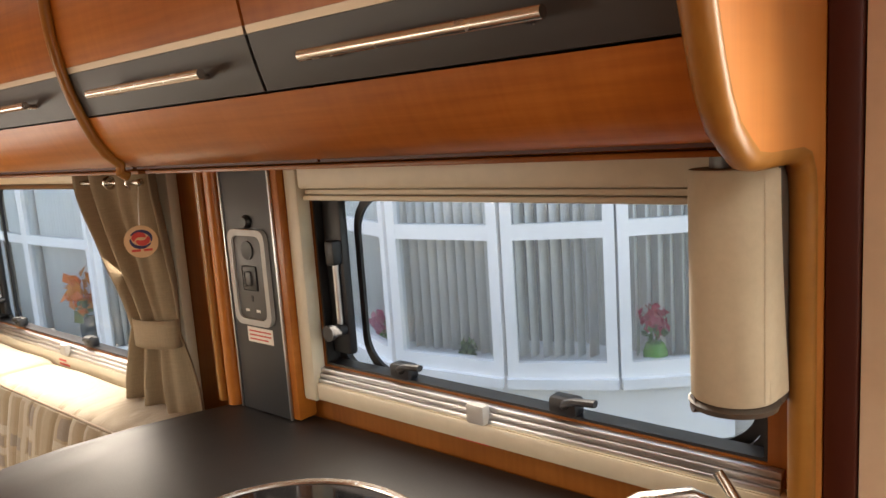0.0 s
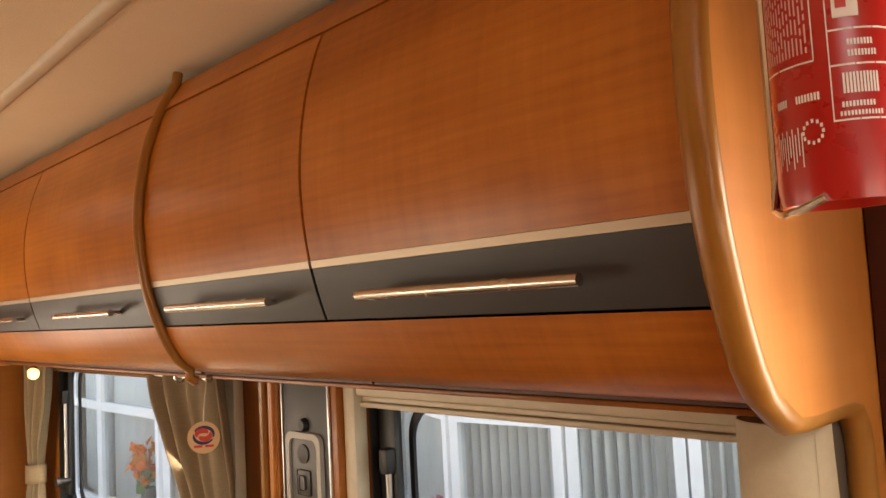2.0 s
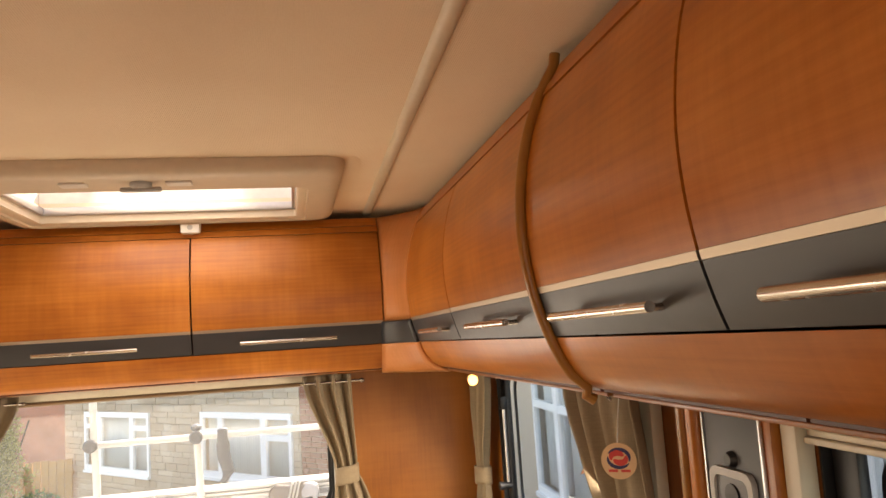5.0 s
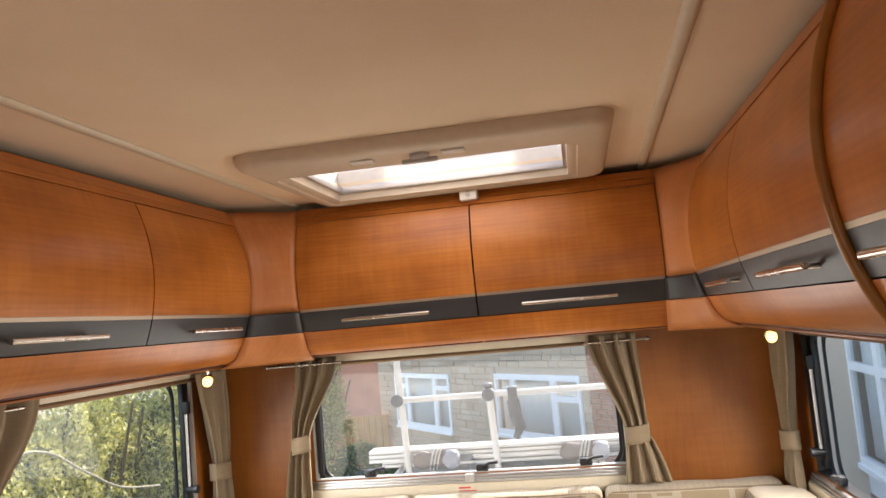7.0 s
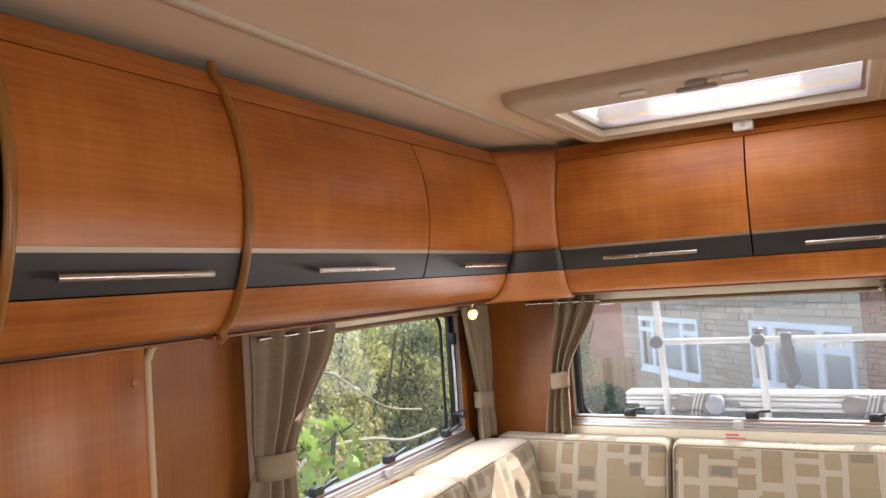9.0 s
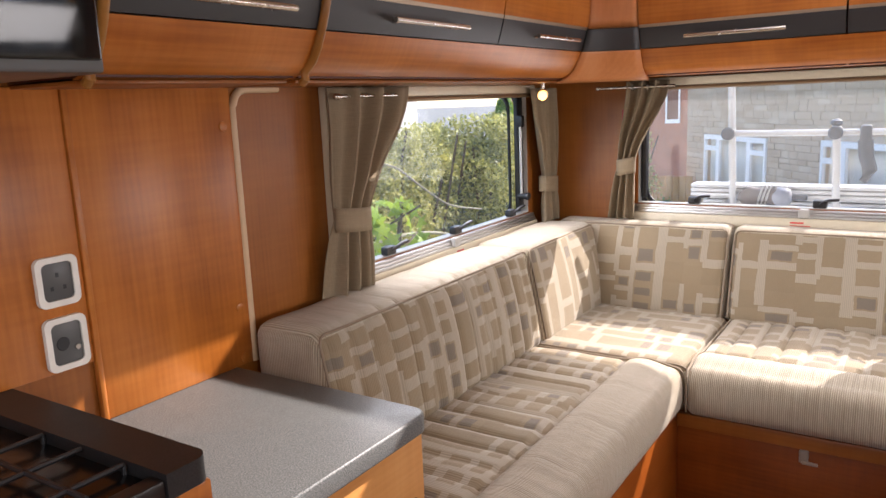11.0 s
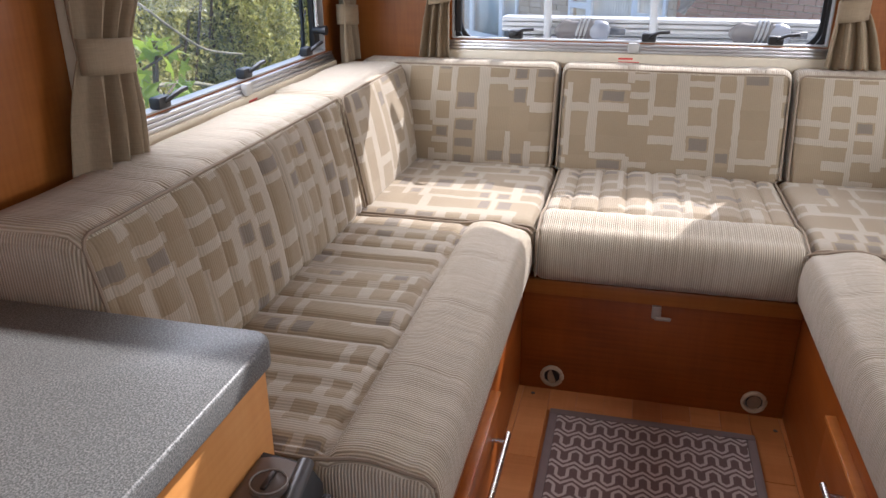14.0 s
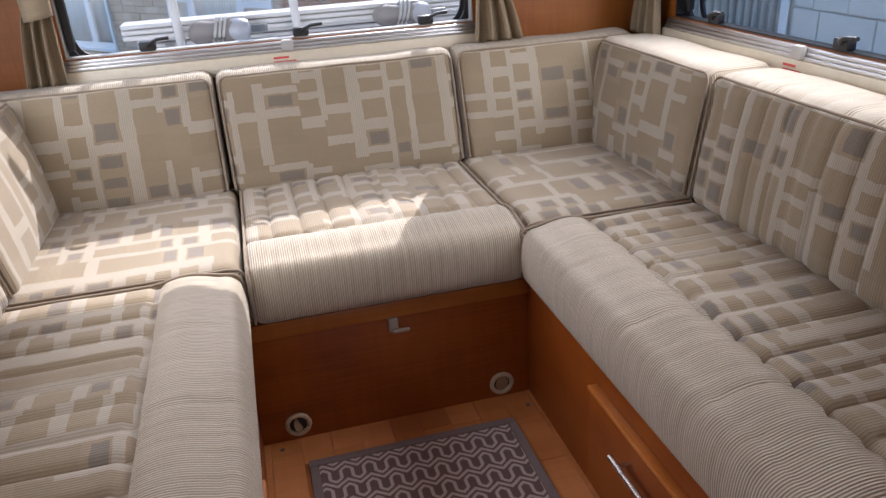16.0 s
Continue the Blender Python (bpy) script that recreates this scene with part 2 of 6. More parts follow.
def maze_cloth(name, ua, va, cell=0.086):
    """Woven upholstery: tan ground, pale ribbed lines in a broken grid, and grey-brown blocks."""
    m = Nodes(name)
    tc = m.tree.nodes.new("ShaderNodeTexCoord")
    sep = m.tree.nodes.new("ShaderNodeSeparateXYZ")
    m.link(tc.outputs["Object"], sep.inputs[0])
    info = m.tree.nodes.new("ShaderNodeObjectInfo")
    off = m.math("MULTIPLY", info.outputs["Random"], 37.0)
    u = m.math("ADD", m.math("DIVIDE", sep.outputs[ua], cell), off)
    v = m.math("ADD", m.math("DIVIDE", sep.outputs[va], cell * 0.76), off)

    def chance(a, b, seed):
        c = m.tree.nodes.new("ShaderNodeCombineXYZ")
        m.link(a, c.inputs[0])
        m.link(b, c.inputs[1])
        c.inputs[2].default_value = seed
        w = m.tree.nodes.new("ShaderNodeTexWhiteNoise")
        m.link(c.outputs[0], w.inputs[0])
        return w.outputs["Value"]

    wob = m.noise(tc.outputs["Object"], 26, 2)
    u = m.math("ADD", u, m.math("MULTIPLY_ADD", wob, 0.12, -0.06))
    v = m.math("ADD", v, m.math("MULTIPLY_ADD", m.noise(tc.outputs["Object"], 31, 2), 0.12, -0.06))
    u = m.math("ADD", u, m.math("MULTIPLY", m.math("SINE", m.math("MULTIPLY", u, 2.3)), 0.17))
    v = m.math("ADD", v, m.math("MULTIPLY", m.math("SINE", m.math("MULTIPLY", v, 1.7)), 0.17))
    iu, eu = m.math("FLOOR", u), m.math("ROUND", u)
    one = m.math("MULTIPLY", u, 0.0)
    vs = m.math("ADD", v, m.math("MULTIPLY", chance(iu, one, 5.0), 0.9))
    vl = m.math("ADD", m.math("MULTIPLY", v, 0.62), m.math("MULTIPLY", chance(eu, one, 6.0), 3.0))
    iv, ev = m.math("FLOOR", vs), m.math("ROUND", vs)
    du = m.math("ABSOLUTE", m.math("SUBTRACT", u, eu))
    dv = m.math("ABSOLUTE", m.math("SUBTRACT", vs, ev))
    line_u = m.math("MULTIPLY", m.math("LESS_THAN", du, 0.138), m.math("GREATER_THAN", chance(eu, m.math("FLOOR", vl), 1.0), 0.22))
    line_v = m.math("MULTIPLY", m.math("LESS_THAN", dv, 0.17), m.math("GREATER_THAN", chance(iu, ev, 2.0), 0.37))
    lines = m.math("MAXIMUM", line_u, line_v)
    inner = m.math("MULTIPLY", m.math("GREATER_THAN", du, 0.21), m.math("GREATER_THAN", dv, 0.25))
    pick = chance(iu, iv, 3.0)
    block = m.math("MULTIPLY", inner, m.math("GREATER_THAN", pick, 0.72))
    tan = m.ramp(pick, [(0.0, (0.232, 0.176, 0.107)), (1.0, (0.260, 0.202, 0.127))])
    c = m.mix(block, tan, (0.170, 0.138, 0.105))
    c = m.mix(lines, c, (0.338, 0.287, 0.217))
    ribs = m.math("SINE", m.math("MULTIPLY", sep.outputs[ua], 2 * math.pi / 0.0055))
    weave = m.noise(tc.outputs["Object"], 320, 3)
    big = m.noise(tc.outputs["Object"], 6, 3)
    shade = m.math("MULTIPLY_ADD", m.math("MULTIPLY", ribs, lines), 0.10, m.math("MULTIPLY_ADD", weave, 0.22, m.math("MULTIPLY_ADD", big, 0.24, 0.77)))
    c = m.mix(1.0, c, shade, "MULTIPLY")
    m.bump(m.math("MULTIPLY_ADD", ribs, 0.5, m.math("MULTIPLY_ADD", lines, 0.8, weave)), 0.35, 0.0012)
    m.bsdf.inputs["Sheen Weight"].default_value = 0.2
    return m.done(c, 0.9)


cloth_xz, cloth_yz = maze_cloth("maze_cloth_side", 0, 2), maze_cloth("maze_cloth_rear", 1, 2)
cloth_xy, cloth_yx = maze_cloth("maze_cloth_seat", 0, 1), maze_cloth("maze_cloth_seat_rear", 1, 0)
cord_x, cord_y, cord_z = cord("corduroy_x", 0), cord("corduroy_y", 1), cord("corduroy_z", 2)
piping_mat = plain("brown_piping", (0.24, 0.185, 0.13), 0.8, scale=200)


def linen(name, color):
    m = Nodes(name)
    v = m.coords()
    a = m.noise(m.coords((1, 1, 0.06)), 500, 2)
    b = m.noise(m.coords((0.06, 0.06, 1)), 500, 2)
    big = m.noise(v, 8, 3)
    f = m.math("MULTIPLY_ADD", a, 0.35, m.math("MULTIPLY_ADD", b, 0.35, m.math("MULTIPLY", big, 0.3)))
    col = m.ramp(f, [(0.35, tuple(c * 0.85 for c in color)), (0.65, tuple(c * 1.12 for c in color))])
    m.bump(f, 0.25, 0.001)
    return m.done(col, 0.85)


curtain_mat = linen("taupe_linen", (0.25, 0.19, 0.12))


def clear(name, tint=(1, 1, 1), gloss=0.06, veil=0.0):
    """A clear pane: see-through with a Fresnel gloss and a milky film that veils the view."""
    m = Nodes(name)
    out = m.tree.nodes["Material Output"]
    t = m.tree.nodes.new("ShaderNodeBsdfTransparent")
    t.inputs[0].default_value = (*tint, 1)
    g = m.tree.nodes.new("ShaderNodeBsdfGlossy")
    g.inputs["Roughness"].default_value = 0.02
    f = m.tree.nodes.new("ShaderNodeFresnel")
    f.inputs[0].default_value = 1.4
    mx = m.tree.nodes.new("ShaderNodeMixShader")
    m.link(m.math("MULTIPLY", f.outputs[0], gloss), mx.inputs[0])
    m.link(t.outputs[0], mx.inputs[1])
    m.link(g.outputs[0], mx.inputs[2])
    # Film: the acrylic's own haze plus a painted veil of reflected room light.
    film = m.tree.nodes.new("ShaderNodeBsdfTranslucent")
    film.inputs[0].default_value = (0.9, 0.9, 0.88, 1)
    hazy_mix = m.tree.nodes.new("ShaderNodeMixShader")
    m.link(m.math("MULTIPLY", m.noise(m.coords(), 3, 5, 0.7), veil * 2), hazy_mix.inputs[0])
    m.link(mx.outputs[0], hazy_mix.inputs[1])
    m.link(film.outputs[0], hazy_mix.inputs[2])
    m.link(hazy_mix.outputs[0], out.inputs[0])
    return m.mat


# Stronger film here also lifts the dim view beside the drive.
hazy_acrylic = clear("hazy_acrylic", (0.95, 0.96, 0.96), veil=0.06)
acrylic = clear("clear_acrylic", (0.95, 0.96, 0.96), veil=0.028)
house_glass = clear("house_glass", (0.88, 0.9, 0.91), veil=0.0)


def frosted():
    m = Nodes("opal_rooflight")
    out = m.tree.nodes["Material Output"]
    t = m.tree.nodes.new("ShaderNodeBsdfTransparent")
    t.inputs[0].default_value = (0.42, 0.41, 0.43, 1)
    d = m.tree.nodes.new("ShaderNodeBsdfTranslucent")
    d.inputs[0].default_value = (0.40, 0.39, 0.42, 1)
    mx = m.tree.nodes.new("ShaderNodeMixShader")
    n = m.noise(m.coords(), 12, 3)
    m.link(m.math("MULTIPLY_ADD", n, 0.1, 0.72), mx.inputs[0])
    m.link(t.outputs[0], mx.inputs[1])
    m.link(d.outputs[0], mx.inputs[2])
    m.link(mx.outputs[0], out.inputs[0])
    return m.mat


opal = frosted()


def glow(name, color, strength):
    m = Nodes(name)
    s = m.bsdf.inputs
    s["Emission Color"].default_value = (*color, 1)
    s["Emission Strength"].default_value = strength
    return m.done(color, 0.4)


bulb_mat = glow("warm_bulb", (1, 0.52, 0.15), 1.25)


def leafy(name, a, b):
    m = Nodes(name)
    g = m.tree.nodes.new("ShaderNodeNewGeometry")
    col = m.ramp(g.outputs["Random Per Island"], [(0.0, a), (1.0, b)])
    t = m.tree.nodes.new("ShaderNodeBsdfTranslucent")
    mx = m.tree.nodes.new("ShaderNodeMixShader")
    mx.inputs[0].default_value = 0.4
    m.link(col, t.inputs[0])
    m.done(col, 0.5)
    m.link(m.bsdf.outputs[0], mx.inputs[1])
    m.link(t.outputs[0], mx.inputs[2])
    m.link(mx.outputs[0], m.tree.nodes["Material Output"].inputs[0])
    return m.mat


hedge_mat = leafy("privet_leaves", (0.20, 0.21, 0.04), (0.64, 0.60, 0.20))
maple_mat = leafy("young_maple_leaves", (0.20, 0.32, 0.03), (0.36, 0.45, 0.06))
bush_mat = leafy("dark_bush_leaves", (0.05, 0.10, 0.025), (0.17, 0.27, 0.08))
conifer_mat = leafy("conifer_leaves", (0.14, 0.26, 0.02), (0.30, 0.44, 0.05))
bark = plain("bark", (0.12, 0.085, 0.055), 0.9, scale=60, bump=0.5)


def masonry(name, colors):
    m = Nodes(name)
    info = m.tree.nodes.new("ShaderNodeObjectInfo")
    g = m.tree.nodes.new("ShaderNodeNewGeometry")
    r = m.math("FRACT", m.math("ADD", info.outputs["Random"], g.outputs["Random Per Island"]))
    col = m.ramp(r, [(i / max(1, len(colors) - 1), c) for i, c in enumerate(colors)])
    n = m.noise(m.coords(), 24, 6, 0.7)
    c2 = m.mix(m.math("MULTIPLY", n, 0.3), col, (0.16, 0.12, 0.08))
    m.bump(n, 0.6, 0.01)
    return m.done(c2, 0.9)


stone_mat = masonry("buff_stone", [(0.53, 0.375, 0.245), (0.61, 0.445, 0.305), (0.57, 0.42, 0.285), (0.67, 0.51, 0.365)])
pale_stone = masonry("pale_cut_stone", [(0.78, 0.73, 0.64), (0.85, 0.80, 0.71), (0.74, 0.68, 0.59)])
brick_mat = masonry("red_brick", [(0.30, 0.10, 0.055), (0.38, 0.14, 0.075), (0.34, 0.12, 0.07)])
buff_mortar = plain("buff_mortar", (0.50, 0.385, 0.28), 0.95, scale=60, bump=0.3)
mortar = plain("mortar", (0.58, 0.54, 0.48), 0.95, scale=60, bump=0.3)
fence_mat = plain("larch_fence", (0.46, 0.24, 0.09), 0.8, scale=30, vary=0.2)
drive_mat = plain("concrete_drive", (0.15, 0.145, 0.13), 0.9, scale=14, vary=0.2, bump=0.3)
blind_cloth = plain("vertical_blind_cloth", (0.87, 0.83, 0.76), 0.8)
# Grey for the sheet behind house panes; the room's dimness is in the colour.
unlit_room_mat = plain("unlit_room_grey", (0.26, 0.25, 0.23), 0.9)
roof_tile = plain("roof_tile", (0.16, 0.09, 0.07), 0.9, scale=8, vary=0.25)
shell_white = plain("white_outer_skin", (0.75, 0.75, 0.75), 0.35)


def rug_cloth():
    """Woven mat: pale interlocking zigzag lines on mauve-grey."""
    m = Nodes("geometric_mat_weave")
    tc = m.tree.nodes.new("ShaderNodeTexCoord")
    sep = m.tree.nodes.new("ShaderNodeSeparateXYZ")
    m.link(tc.outputs["Object"], sep.inputs[0])
    u = m.math("DIVIDE", sep.outputs[1], 0.0540)
    v = m.math("DIVIDE", sep.outputs[0], 0.0620)
    t = m.math("MULTIPLY_ADD", m.math("PINGPONG", u, 0.5), 4.0, -1.0)
    w = m.math("ADD", v, m.math("MULTIPLY", t, 0.16))
    a = m.math("ABSOLUTE", m.math("SUBTRACT", m.math("FRACT", w), 0.5))
    chevron = m.math("GREATER_THAN", a, 0.425)
    step = m.math("MULTIPLY", m.math("SIGN", t), 0.23)
    b = m.math("ABSOLUTE", m.math("SUBTRACT", m.math("FRACT", m.math("ADD", w, step)), 0.5))
    arch = m.math("LESS_THAN", b, 0.075)
    leg = m.math("MULTIPLY", m.math("LESS_THAN", m.math("ABSOLUTE", t), 0.3), m.math("LESS_THAN", a, 0.27))
    line = m.math("MAXIMUM", chevron, m.math("MAXIMUM", arch, leg))
    n = m.noise(tc.outputs["Object"], 380, 3)
    c = m.mix(line, (0.165, 0.115, 0.11), (0.53, 0.47, 0.44))
    c = m.mix(1.0, c, m.math("MULTIPLY_ADD", n, 0.5, 0.72), "MULTIPLY")
    m.bump(m.math("ADD", line, n), 0.4, 0.0015)
    return m.done(c, 0.95)


rug_mat = rug_cloth()
rug_edge = plain("mat_binding", (0.20, 0.16, 0.155), 0.95, scale=300)


# ---- building helpers ----
def thing(name, at, label, category, group="", kind=""):
    """An Empty at the base of a thing, whose parts hang under it."""
    ob = new(name)
    ob.empty_display_size = 0.05
    ob.location = at
    return tagged(ob, label, category, group, kind)


def part(name, bm, material, parent=None, label=""):
    """One bmesh, in world coordinates, as one mesh object under its thing or part."""
    me = bpy.data.meshes.new(name)
    bmesh.ops.recalc_face_normals(bm, faces=bm.faces)
    bm.to_mesh(me)
    bm.free()
    for mt in material if isinstance(material, (list, tuple)) else [material]:
        me.materials.append(mt)
    for p in me.polygons:
        p.use_smooth = True
    me.set_sharp_from_angle(angle=radians(38))
    ob = new(name, me)
    if parent is not None:
        ob.parent = parent
        base = Vector((0, 0, 0))
        up = parent
        while up is not None:
            base += up.location if up.type == "EMPTY" else Vector((0, 0, 0))
            up = up.parent
        ob.matrix_parent_inverse = Matrix.Translation(-base) if parent.type == "EMPTY" else Matrix.Identity(4)
    if label:
        ob["label"] = label
    return ob


def setting(name, bm, material, label, category):
    return tagged(part(name, bm, material), label, category, kind="structure")


def box(bm, x0, x1, y0, y1, z0, z1, bevel=0.0, seg=2):
    """A box between two corners, with rounded edges."""
    m = Matrix.LocRotScale(((x0 + x1) / 2, (y0 + y1) / 2, (z0 + z1) / 2), None, (abs(x1 - x0), abs(y1 - y0), abs(z1 - z0)))
    r = bmesh.ops.create_cube(bm, size=1, matrix=m)
    if bevel:
        es = list({e for v in r["verts"] for e in v.link_edges})
        bmesh.ops.bevel(bm, geom=es, offset=bevel, segments=seg, affect="EDGES", profile=0.5)
    return bm


def B(*a, **k):
    return box(bmesh.new(), *a, **k)


def tube(bm, pts, r, seg=10, flat=1.0, closed=False, side=None):
    """A round bar along a line of points."""
    pts = [Vector(p) for p in pts]
    rings = []
    n = len(pts)
    for i, p in enumerate(pts):
        a = pts[i - 1] if (i or closed) else p
        b = pts[(i + 1) % n] if (i < n - 1 or closed) else p
        t = (b - a).normalized()
        ref = Vector(side) if side else Vector((0, 0, 1)) if abs(t.z) < 0.92 else Vector((1, 0, 0))
        s = t.cross(ref).normalized()
        w = s.cross(t)
        rings.append([bm.verts.new(p + (s * math.cos(k * 2 * math.pi / seg) + w * math.sin(k * 2 * math.pi / seg) * flat) * r) for k in range(seg)])
    for i in range(n if closed else n - 1):
        a, b = rings[i], rings[(i + 1) % n]
        for k in range(seg):
            bm.faces.new((a[k], a[(k + 1) % seg], b[(k + 1) % seg], b[k]))
    if not closed:
        bm.faces.new(rings[0])
        bm.faces.new(rings[-1][::-1])
    return bm


def lathe(bm, at, axis, outline, seg=20):
    """Turns an outline of (distance along the axis, radius) round an axis."""
    axis = Vector(axis).normalized()
    ref = Vector((0, 0, 1)) if abs(axis.z) < 0.9 else Vector((1, 0, 0))
    s = axis.cross(ref).normalized()
    w = axis.cross(s)
    rings = [[bm.verts.new(Vector(at) + axis * h + (s * math.cos(k * 2 * math.pi / seg) + w * math.sin(k * 2 * math.pi / seg)) * max(r, 1e-4)) for k in range(seg)] for h, r in outline]
    for a, b in zip(rings, rings[1:]):
        for k in range(seg):
            bm.faces.new((a[k], a[(k + 1) % seg], b[(k + 1) % seg], b[k]))
    bm.faces.new(rings[0])
    bm.faces.new(rings[-1][::-1])
    return bm


def grid(bm, f, nu, nv, mat=None):
    """A sheet of points f(u, v), u and v from 0 to 1."""
    vs = [[bm.verts.new(f(i / nu, j / nv)) for j in range(nv + 1)] for i in range(nu + 1)]
    for i in range(nu):
        for j in range(nv):
            bm.faces.new((vs[i][j], vs[i + 1][j], vs[i + 1][j + 1], vs[i][j + 1]))
    return vs


def soft_block(bm, x0, x1, y0, y1, z0, z1, r, n, shape=None):
    """A cushion: a finely divided block with round edges, then shaped by a function of the point."""
    c = Vector(((x0 + x1) / 2, (y0 + y1) / 2, (z0 + z1) / 2))
    h = Vector((abs(x1 - x0) / 2, abs(y1 - y0) / 2, abs(z1 - z0) / 2))
    made = {}

    def vert(i, j, k):
        key = (i, j, k)
        if key not in made:
            q = Vector([(2 * a / m - 1) for a, m in zip(key, n)])
            p = Vector([q[a] * h[a] for a in range(3)])
            inner = Vector([max(-h[a] + r, min(h[a] - r, p[a])) for a in range(3)])
            d = p - inner
            if d.length > 1e-9:
                m = max(abs(d[a]) for a in range(3))
                p = inner + d.normalized() * m
            p = c + p
            made[key] = bm.verts.new(shape(p) if shape else p)
        return made[key]

    for ax in range(3):
        b, d = [a for a in range(3) if a != ax]
        for side in (0, n[ax]):
            for i in range(n[b]):
                for j in range(n[d]):
                    def at(u, w):
                        k = [0, 0, 0]
                        k[ax], k[b], k[d] = side, u, w
                        return vert(*k)
                    bm.faces.new((at(i, j), at(i + 1, j), at(i + 1, j + 1), at(i, j + 1)))
    return bm

# ---- the room shell ----
W, TOP, FRONT = 1.06, 1.905, 4.7


def wall_along_x(bm, y0, y1, x0, x1, holes):
    """Wall with window openings; holes are (x0, x1, z0, z1) in order."""
    at = x0
    for a, b, lo, hi in holes:
        box(bm, at, a, y0, y1, -0.05, TOP + 0.05)
        box(bm, a, b, y0, y1, -0.05, lo)
        box(bm, a, b, y0, y1, hi, TOP + 0.05)
        at = b
    box(bm, at, x1, y0, y1, -0.05, TOP + 0.05)
    return bm


RW, KW, LW = (0.22, 1.38, 0.858, 1.325), (1.905, 2.70, 0.965, 1.296), (0.22, 1.36, 0.848, 1.325)
# Unseen door opening, added as the way in for a fill lamp.
DW = (2.94, 3.38, 1.02, 1.62)
BW = (-0.688, 0.49, 0.870, 1.33)
setting("wall_right", wall_along_x(bmesh.new(), W, W + 0.032, -0.032, FRONT, [RW, KW, DW]), wall_wood, "cherry-veneered side wall with two window openings", "wall")
setting("wall_left", wall_along_x(bmesh.new(), -W - 0.032, -W, -0.032, FRONT, [LW]), wall_wood, "cherry-veneered side wall with one window opening", "wall")
grow = lambda hole: (hole[0] - 0.014, hole[1] + 0.014, hole[2] - 0.036, hole[3] + 0.006)
setting("outer_skin_right", wall_along_x(bmesh.new(), W + 0.0325, W + 0.045, -0.046, FRONT + 0.045, [grow(RW), grow(KW), DW]), shell_white, "white aluminium outer skin of the caravan side", "wall")
setting("outer_skin_left", wall_along_x(bmesh.new(), -W - 0.045, -W - 0.0325, -0.046, FRONT + 0.045, [grow(LW)]), shell_white, "white aluminium outer skin of the caravan side", "wall")
g4 = grow(BW)
bm = bmesh.new()
box(bm, -0.046, -0.0325, -W - 0.032, g4[0], -0.05, TOP + 0.05)
box(bm, -0.046, -0.0325, g4[1], W + 0.032, -0.05, TOP + 0.05)
box(bm, -0.046, -0.0325, g4[0], g4[1], -0.05, g4[2])
box(bm, -0.046, -0.0325, g4[0], g4[1], g4[3], TOP + 0.05)
setting("outer_skin_rear", bm, shell_white, "white aluminium outer skin of the caravan end", "wall")
bm = bmesh.new()
box(bm, -0.032, 0, -W, BW[0], -0.05, TOP + 0.05)
box(bm, -0.032, 0, BW[1], W, -0.05, TOP + 0.05)
box(bm, -0.032, 0, BW[0], BW[1], -0.05, BW[2])
box(bm, -0.032, 0, BW[0], BW[1], BW[3], TOP + 0.05)
setting("wall_rear", bm, wall_wood, "cherry-veneered end wall with a wide window opening", "wall")
# Front wall is out of view; its opening is added for the fill lamp.
bm = bmesh.new()
box(bm, FRONT, FRONT + 0.03, -W, -0.78, -0.05, TOP + 0.05)
box(bm, FRONT, FRONT + 0.03, 0.78, W, -0.05, TOP + 0.05)
box(bm, FRONT, FRONT + 0.03, -0.78, 0.78, -0.05, 0.88)
box(bm, FRONT, FRONT + 0.03, -0.78, 0.78, 1.52, TOP + 0.05)
setting("wall_front", bm, wall_wood, "unseen cherry-veneered front bulkhead with an opening added for fill light", "wall")

HX0, HX1, HY0, HY1 = 0.352, 0.842, -0.40, 0.387
# The opening from x 3.34 to 3.86 is unseen, added for fill light.
bm = bmesh.new()
for a in ((-0.03, HX0, -W, W), (HX1, 3.34, -W, W), (3.86, FRONT, -W, W), (3.34, 3.86, -W, -0.26), (3.34, 3.86, 0.26, W), (HX0, HX1, -W, HY0), (HX0, HX1, HY1, W)):
    box(bm, a[0], a[1], a[2], a[3], TOP, TOP + 0.035)
setting("ceiling", bm, ceiling_mat, "cream ribbed vinyl caravan ceiling with a rooflight opening", "ceiling")
for s in (-1, 1):
    bm = bmesh.new()
    tube(bm, [(x, s * 0.611 if s < 0 else 0.636 - 0.024 * x, TOP - 0.002) for x in np.linspace(0.2, FRONT - 0.01, 12)], 0.016, 10, 0.5)
    setting("ceiling_trim", bm, cream, "cream cover strip along the ceiling joint", "trim")
setting("floor", B(-0.03, FRONT, -W, W, -0.05, -0.006), oak_dark, "wood-effect strip floor", "floor")

# ---- locker profile: depth from the wall over height ----
PZ = [1.348, 1.358, 1.373, 1.403, 1.443, 1.483, 1.523, 1.573, 1.633, 1.693, 1.753, 1.823, 1.883]
PD = [0.205, 0.243, 0.268, 0.290, 0.308, 0.322, 0.332, 0.339, 0.341, 0.335, 0.322, 0.296, 0.262]


